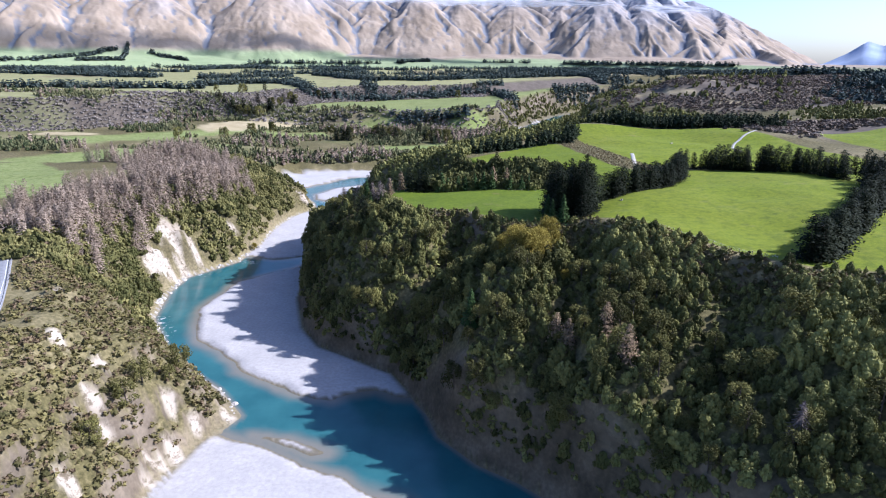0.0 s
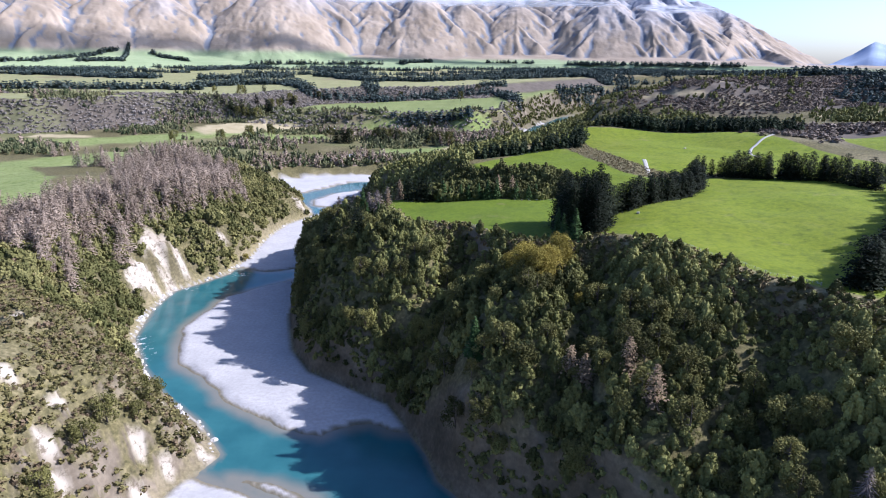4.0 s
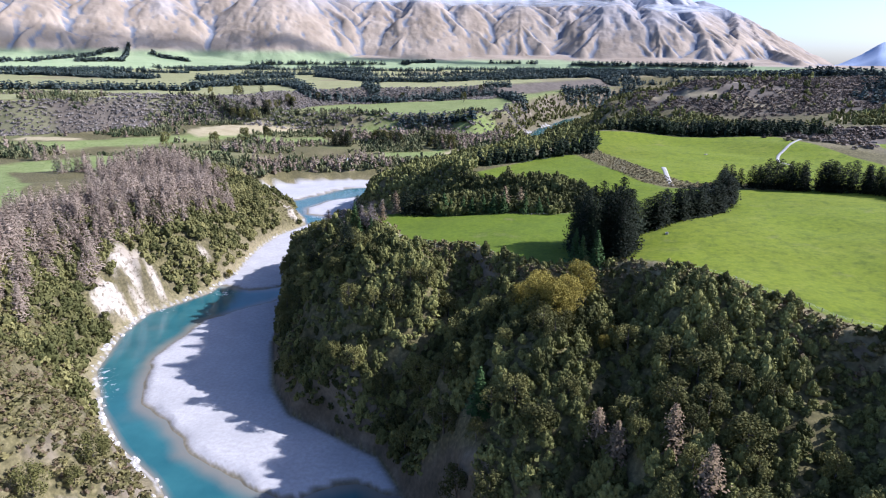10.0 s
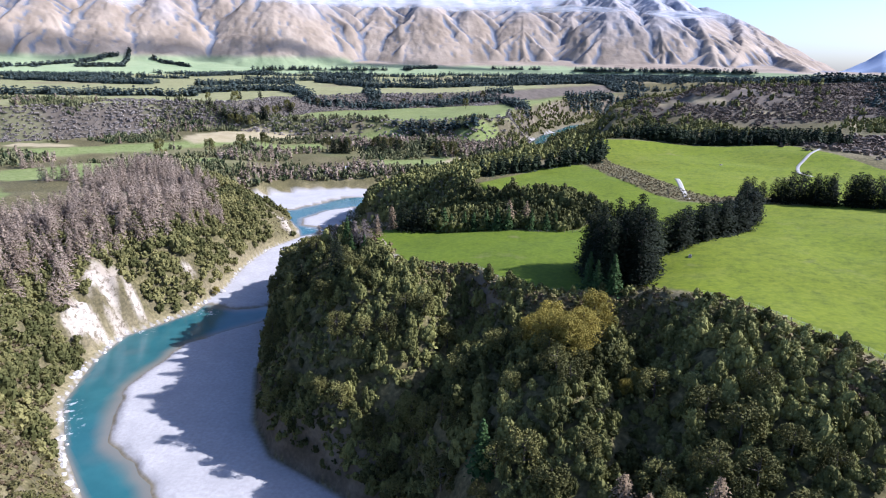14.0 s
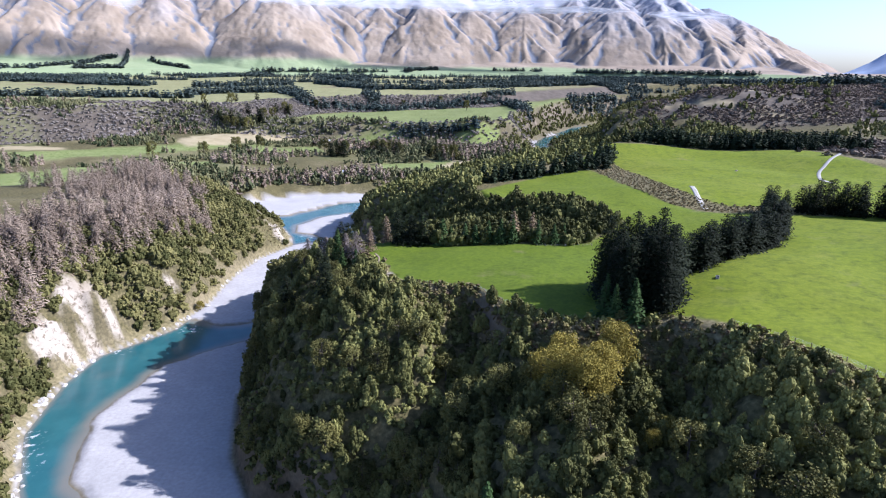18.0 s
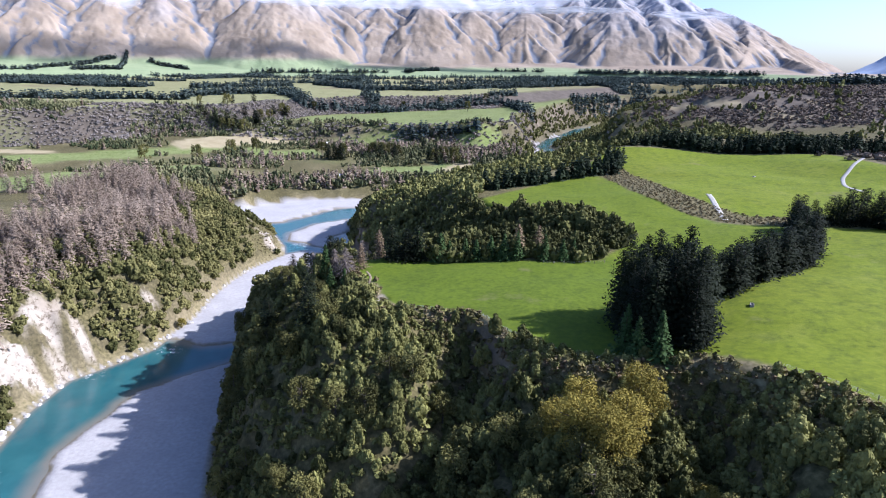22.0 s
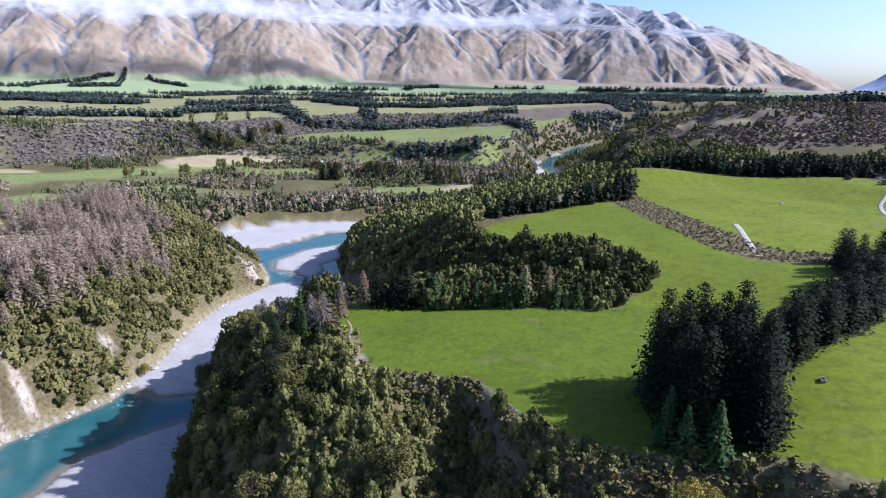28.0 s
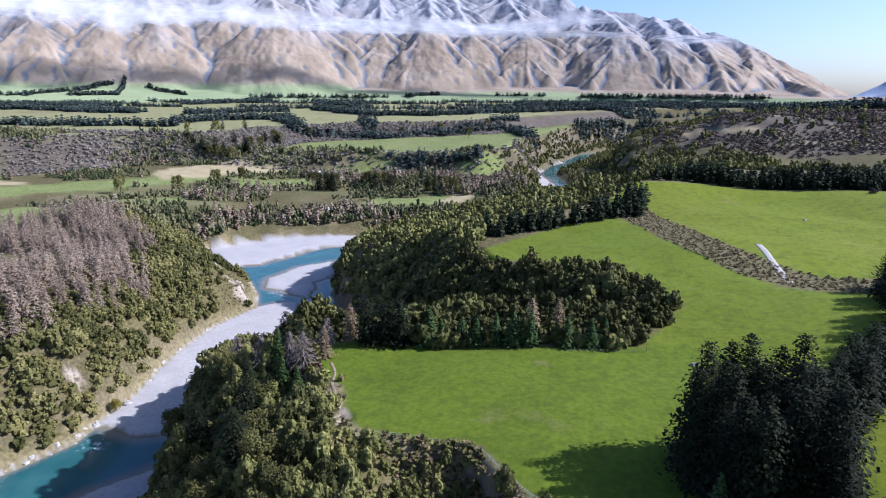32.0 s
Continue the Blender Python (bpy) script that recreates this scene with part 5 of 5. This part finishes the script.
def barrier():
    """Steel guard rail on posts along the river side of the road."""
    rng = np.random.default_rng(5)
    ob = new("guard_rail")
    spots = along(ROAD[2:8], 4.0, rng, 5.0, 0.0)
    zs = [float(z) for z in height(*np.array(spots).T)]
    post_mesh = None
    for (x, y), z in zip(spots, zs):
        if post_mesh is None:
            p = part("post", box_arrays(-0.08, 0.08, -0.08, 0.08, -0.5, 1.15), M_TIMBER, ob, "timber post")
            post_mesh = p.data
        else:
            p = new("post", post_mesh)
            p.parent = ob
        p.matrix_basis = pose(x, y, z)
    prof = [(0, 0.55), (0.06, 0.62), (0, 0.72), (0.06, 0.82), (0, 0.9)]
    rows = []
    for i, ((x, y), z) in enumerate(zip(spots, zs)):
        a, b = spots[max(i - 1, 0)], spots[min(i + 1, len(spots) - 1)]
        t = Vector((b[0] - a[0], b[1] - a[1])).normalized()
        for o, h in prof:
            rows.append((x + t.y * (o + 0.1) * -1, y + t.x * (o + 0.1), z + h + 0.2))
    part("rail", (np.array(rows), grid_faces(len(spots), 5)), M_STEEL, ob, "galvanised corrugated rail")
    return tagged(ob, "galvanised guard rail on timber posts beside the road", "guard rail")


barrier()


def boulders():
    rng = np.random.default_rng(9)
    m, n, l, b = mat("boulder_stone", 0.9, 0.2)
    l.new(ramp(n, l, noise_node(n, l, 1.2, 5), [(0.3, (0.26, 0.24, 0.21)), (0.7, (0.52, 0.49, 0.44))]), b.inputs["Base Color"])
    bump(n, l, b, noise_node(n, l, 2.5, 5), 0.6, 0.15)
    forms = []
    for s in range(5):
        v, f = dome(9, 6, 1.0, 0.75, 0.1, rng, 0.22)
        ob = mesh_object("boulder", v, f, m, None, False)
        forms.append(tagged(ob, "pale angular boulder at the water's edge", "boulder", "boulders along the bank"))
    bank = along(RIVER_LEFT[4:17], 2.6, rng, 1.6, 1.5)
    spots = bank + along([(-178, 250), (-120, 205), (-112, 195)], 3.0, rng, 0, 6)
    for (x, y), z in zip(spots, height(*np.array(spots).T)):
        s = float(rng.uniform(0.35, 1.0) ** 3 * 2.1 + 0.35)
        copy_thing(forms[rng.integers(0, 5)], Matrix.Translation((x, y, max(min(z, river_level(y) + 1.2) - 0.2 * s, river_level(y) - 0.3))) @ pose(0, 0, 0, 0, 0, rng.uniform(0, 360))
                   @ Matrix.Diagonal((s, s * rng.uniform(0.7, 1.2), s * rng.uniform(0.6, 1), 1)))
    for o in forms:
        bpy.data.objects.remove(o)


boulders()


def building(name, x, y, turn, w, d, h, wall_col, roof_col, label):
    ob = new(name)
    mw, n, l, b = mat("painted_wall", 0.7, 0.3)
    l.new(ramp(n, l, noise_node(n, l, 1.0), [(0.3, tuple(c * 0.9 for c in wall_col)), (0.7, wall_col)]), b.inputs["Base Color"])
    mr, n, l, b = mat("metal_roof", 0.5, 0.4)
    l.new(ramp(n, l, noise_node(n, l, 0.8), [(0.3, tuple(c * 0.85 for c in roof_col)), (0.7, roof_col)]), b.inputs["Base Color"])
    mg, n, l, b = mat("dark_window", 0.1, 0.5)
    b.inputs["Base Color"].default_value = (0.03, 0.035, 0.04, 1)
    part("wall", box_arrays(-w / 2, w / 2, -d / 2, d / 2, -0.5, h), mw, ob)
    e, r = 0.5, h + d * 0.22
    v = np.array([(-w / 2 - e, -d / 2 - e, h - 0.15), (w / 2 + e, -d / 2 - e, h - 0.15), (w / 2 + e, 0, r), (-w / 2 - e, 0, r), (-w / 2 - e, d / 2 + e, h - 0.15), (w / 2 + e, d / 2 + e, h - 0.15)])
    v = np.concatenate([v, v + np.array((0, 0, 0.15))])
    f = np.array([(6, 7, 8, 9), (9, 8, 11, 10), (3, 2, 1, 0), (4, 5, 2, 3), (0, 1, 7, 6), (5, 4, 10, 11), (0, 6, 9, 3), (3, 9, 10, 4), (1, 2, 8, 7), (2, 5, 11, 8)])
    part("roof", (v, f), mr, ob)
    for k in range(3):
        cx = -w / 2 + w * (k + 0.5) / 3
        part("window" if k != 1 else "door", box_arrays(cx - 0.7, cx + 0.7, -d / 2 - 0.06, -d / 2 + 0.02, 0.0 if k == 1 else 0.9, 2.1), mg, ob)
    z = float(height(np.array([x]), np.array([y]))[0])
    ob.matrix_basis = pose(x, y, z, 0, 0, turn)
    return tagged(ob, label, "house")


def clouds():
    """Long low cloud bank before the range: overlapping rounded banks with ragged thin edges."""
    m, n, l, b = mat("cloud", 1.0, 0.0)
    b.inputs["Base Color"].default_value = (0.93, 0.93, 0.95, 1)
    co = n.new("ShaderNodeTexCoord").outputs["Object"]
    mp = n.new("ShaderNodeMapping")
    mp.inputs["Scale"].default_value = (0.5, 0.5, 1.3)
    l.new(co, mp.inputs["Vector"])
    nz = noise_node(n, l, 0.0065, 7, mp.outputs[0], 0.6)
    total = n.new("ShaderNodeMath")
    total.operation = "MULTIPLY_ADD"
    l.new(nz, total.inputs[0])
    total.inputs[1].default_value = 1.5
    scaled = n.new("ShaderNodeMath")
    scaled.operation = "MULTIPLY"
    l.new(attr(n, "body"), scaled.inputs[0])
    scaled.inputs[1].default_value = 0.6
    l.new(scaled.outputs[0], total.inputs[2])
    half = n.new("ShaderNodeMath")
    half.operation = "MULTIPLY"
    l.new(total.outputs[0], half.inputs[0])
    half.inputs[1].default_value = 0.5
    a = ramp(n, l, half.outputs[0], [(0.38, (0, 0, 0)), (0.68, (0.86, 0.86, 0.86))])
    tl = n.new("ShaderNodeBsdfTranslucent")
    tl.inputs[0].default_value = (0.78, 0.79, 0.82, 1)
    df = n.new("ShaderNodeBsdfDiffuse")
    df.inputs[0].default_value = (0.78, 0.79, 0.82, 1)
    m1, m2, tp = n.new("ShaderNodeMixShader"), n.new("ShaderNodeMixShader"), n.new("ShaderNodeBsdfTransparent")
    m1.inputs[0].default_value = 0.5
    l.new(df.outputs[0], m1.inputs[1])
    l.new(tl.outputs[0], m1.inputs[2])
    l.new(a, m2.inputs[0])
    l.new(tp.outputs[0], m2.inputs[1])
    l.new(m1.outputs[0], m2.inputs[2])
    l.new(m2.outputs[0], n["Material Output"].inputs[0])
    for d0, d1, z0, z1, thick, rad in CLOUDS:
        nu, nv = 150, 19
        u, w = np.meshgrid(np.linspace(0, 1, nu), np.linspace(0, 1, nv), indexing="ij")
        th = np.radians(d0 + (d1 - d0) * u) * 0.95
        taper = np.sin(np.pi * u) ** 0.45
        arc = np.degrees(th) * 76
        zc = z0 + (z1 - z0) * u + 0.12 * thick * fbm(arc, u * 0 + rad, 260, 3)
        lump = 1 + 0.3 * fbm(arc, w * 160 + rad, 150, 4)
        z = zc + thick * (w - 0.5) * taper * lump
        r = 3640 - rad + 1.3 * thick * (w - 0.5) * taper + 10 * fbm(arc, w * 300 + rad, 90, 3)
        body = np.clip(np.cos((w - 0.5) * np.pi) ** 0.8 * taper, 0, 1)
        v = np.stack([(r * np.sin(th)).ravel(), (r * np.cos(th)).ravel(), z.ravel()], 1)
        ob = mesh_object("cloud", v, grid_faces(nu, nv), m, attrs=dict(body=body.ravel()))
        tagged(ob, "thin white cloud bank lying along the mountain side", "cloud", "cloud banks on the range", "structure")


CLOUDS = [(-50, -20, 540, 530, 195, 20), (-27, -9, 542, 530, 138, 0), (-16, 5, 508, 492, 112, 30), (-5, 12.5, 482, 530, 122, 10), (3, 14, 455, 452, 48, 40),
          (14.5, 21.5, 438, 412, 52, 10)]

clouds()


def far_hills():
    """Low hills beyond the gap at the end of the range, blue haze in their colour."""
    nu, nv = 80, 14
    th, w = np.meshgrid(np.radians(np.linspace(24, 50, nu)), np.linspace(0, 1, nv), indexing="ij")
    deg = np.degrees(th)
    top = np.interp(deg, [24, 28.5, 30, 31.2, 32.2, 33, 34.2, 36, 38, 41, 45, 50], [20, 50, 120, 195, 165, 210, 160, 185, 130, 170, 140, 110])
    r = 4560 + 380 * w
    x, y = r * np.sin(th), r * np.cos(th)
    z = 100 + top * np.interp(w, [0, 0.3, 1], [0, 0.45, 1]) * (0.9 + 0.2 * ridged(x, y, 300, 4))
    m, n, l, b = mat("hazed_far_hill_slope", 0.95, 0.05)
    # blue of the slopes is distance haze painted into the base colour
    l.new(ramp(n, l, noise_node(n, l, 0.01, 5), [(0.3, (0.27, 0.33, 0.43)), (0.7, (0.36, 0.42, 0.52))]), b.inputs["Base Color"])
    ob = mesh_object("far_hills", np.stack([x.ravel(), y.ravel(), z.ravel()], 1), grid_faces(nu, nv)[:, ::-1], m)
    tagged(ob, "distant hills past the end of the range, blue haze in their colour", "hills", kind="structure")


far_hills()


# ---------------------------------------------------------------- farm things
building("farm_house", -175, 935, 20, 16, 9, 3.2, (0.75, 0.74, 0.70), (0.55, 0.56, 0.58), "white farmhouse with a pale metal roof among trees")
building("farm_shed", -265, 1219, 10, 18, 9, 4.0, (0.6, 0.6, 0.58), (0.72, 0.73, 0.74), "pale metal farm shed beside a field track")


def fan_hedges():
    """Dark tree lines on the green fan at the mountains' foot."""
    rng = np.random.default_rng(21)
    deg, w = [], []
    for a, b, n, wide in (((-36.5, 0.085), (-30.5, 0.19), 150, 0.002), ((-29.6, 0.205), (-30.4, 0.075), 90, 0.003), ((-33.5, 0.075), (-30.2, 0.085), 120, 0.006),
                          ((-27.9, 0.16), (-25.0, 0.08), 80, 0.002), ((-44, 0.06), (-36, 0.075), 110, 0.006), ((-6.5, 0.06), (-3.5, 0.09), 70, 0.006),
                          ((1.5, 0.075), (6, 0.07), 30, 0.004), ((-20, 0.045), (-8, 0.05), 60, 0.004), ((9, 0.05), (24, 0.05), 160, 0.008)):
        t = rng.uniform(0, 1, n)
        deg += list(a[0] + (b[0] - a[0]) * t)
        w += list(a[1] + (b[1] - a[1]) * t + rng.normal(0, wide, n))
    deg, w = np.array(deg) * 0.95, np.clip(np.array(w), 0.03, 1)
    x, y = range_xy(deg, w)
    z = range_height(deg, w)
    s = rng.uniform(15, 24, x.size)
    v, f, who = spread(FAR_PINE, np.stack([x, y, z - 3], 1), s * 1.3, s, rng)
    ob = mesh_object("fan_hedges", v, f, M_FAR_HAZED, smooth=False, attrs=dict(tint=rng.uniform(0.4, 1, x.size)[who]))
    tagged(ob, "dark hedge lines on the green fan below the range", "hedge", kind="stuff")


fan_hedges()


def trough(x, y, turn, label):
    """Concrete stock trough on a worn patch."""
    ob = new("stock_trough")
    m = M_TRACK
    part("base", box_arrays(-1.3, 1.3, -0.6, 0.6, -0.1, 0.12), m, ob)
    for name, b in (("long_side", (-1.2, 1.2, -0.55, -0.45)), ("long_side", (-1.2, 1.2, 0.45, 0.55)), ("end_wall", (-1.2, -1.1, -0.45, 0.45)), ("end_wall", (1.1, 1.2, -0.45, 0.45))):
        part(name, box_arrays(*b, 0.12, 0.65), m, ob)
    z = float(height(np.array([x]), np.array([y]))[0])
    ob.matrix_basis = pose(x, y, z, 0, 0, turn)
    return tagged(ob, label, "trough")


trough(68.7, 398, 15, "pale concrete stock trough standing in the lower paddock")
trough(192, 581, 40, "pale concrete stock trough standing in the far paddock")
trough(87, 334, 70, "pale concrete stock trough on worn ground in the big paddock")


def fence(line, label):
    """Post-and-wire fence."""
    rng = np.random.default_rng(17)
    ob = new("fence")
    spots = along(line, 4.5, rng, 0, 0.05)
    zs = height(*np.array(spots).T)
    mesh = None
    for (x, y), z in zip(spots, zs):
        if mesh is None:
            p = part("post", box_arrays(-0.09, 0.09, -0.09, 0.09, -0.4, 1.25), M_TIMBER, ob, "grey timber post")
            mesh = p.data
        else:
            p = new("post", mesh)
            p.parent = ob
        p.matrix_basis = pose(x, y, float(z), 0, 0, rng.uniform(0, 90))
    for hgt in (0.45, 0.8, 1.1):
        rows = []
        for (x, y), z in zip(spots, zs):
            for oy, oz in ((0, -0.015), (0.02, 0.01), (-0.02, 0.01)):
                rows.append((x + oy, y + oy, z + hgt + oz))
        n = len(spots)
        f = [(i * 3 + k, (i + 1) * 3 + k, (i + 1) * 3 + (k + 1) % 3, i * 3 + (k + 1) % 3) for i in range(n - 1) for k in range(3)]
        part("wire", (np.array(rows), np.array(f)), M_STEEL, ob, "thin steel wire")
    return tagged(ob, label, "fence")


fence([(30, 406), (50, 406), (60, 409)], "post-and-wire fence at the corner of the bush gully")
fence([(-27, 356), (-14, 354), (1, 350), (12, 330), (24, 317), (40, 307)], "post-and-wire fence along the rim of the lower paddock")
fence([(76, 293), (88, 277), (99, 258), (108, 236), (122, 226)], "post-and-wire fence along the rim of the big paddock")
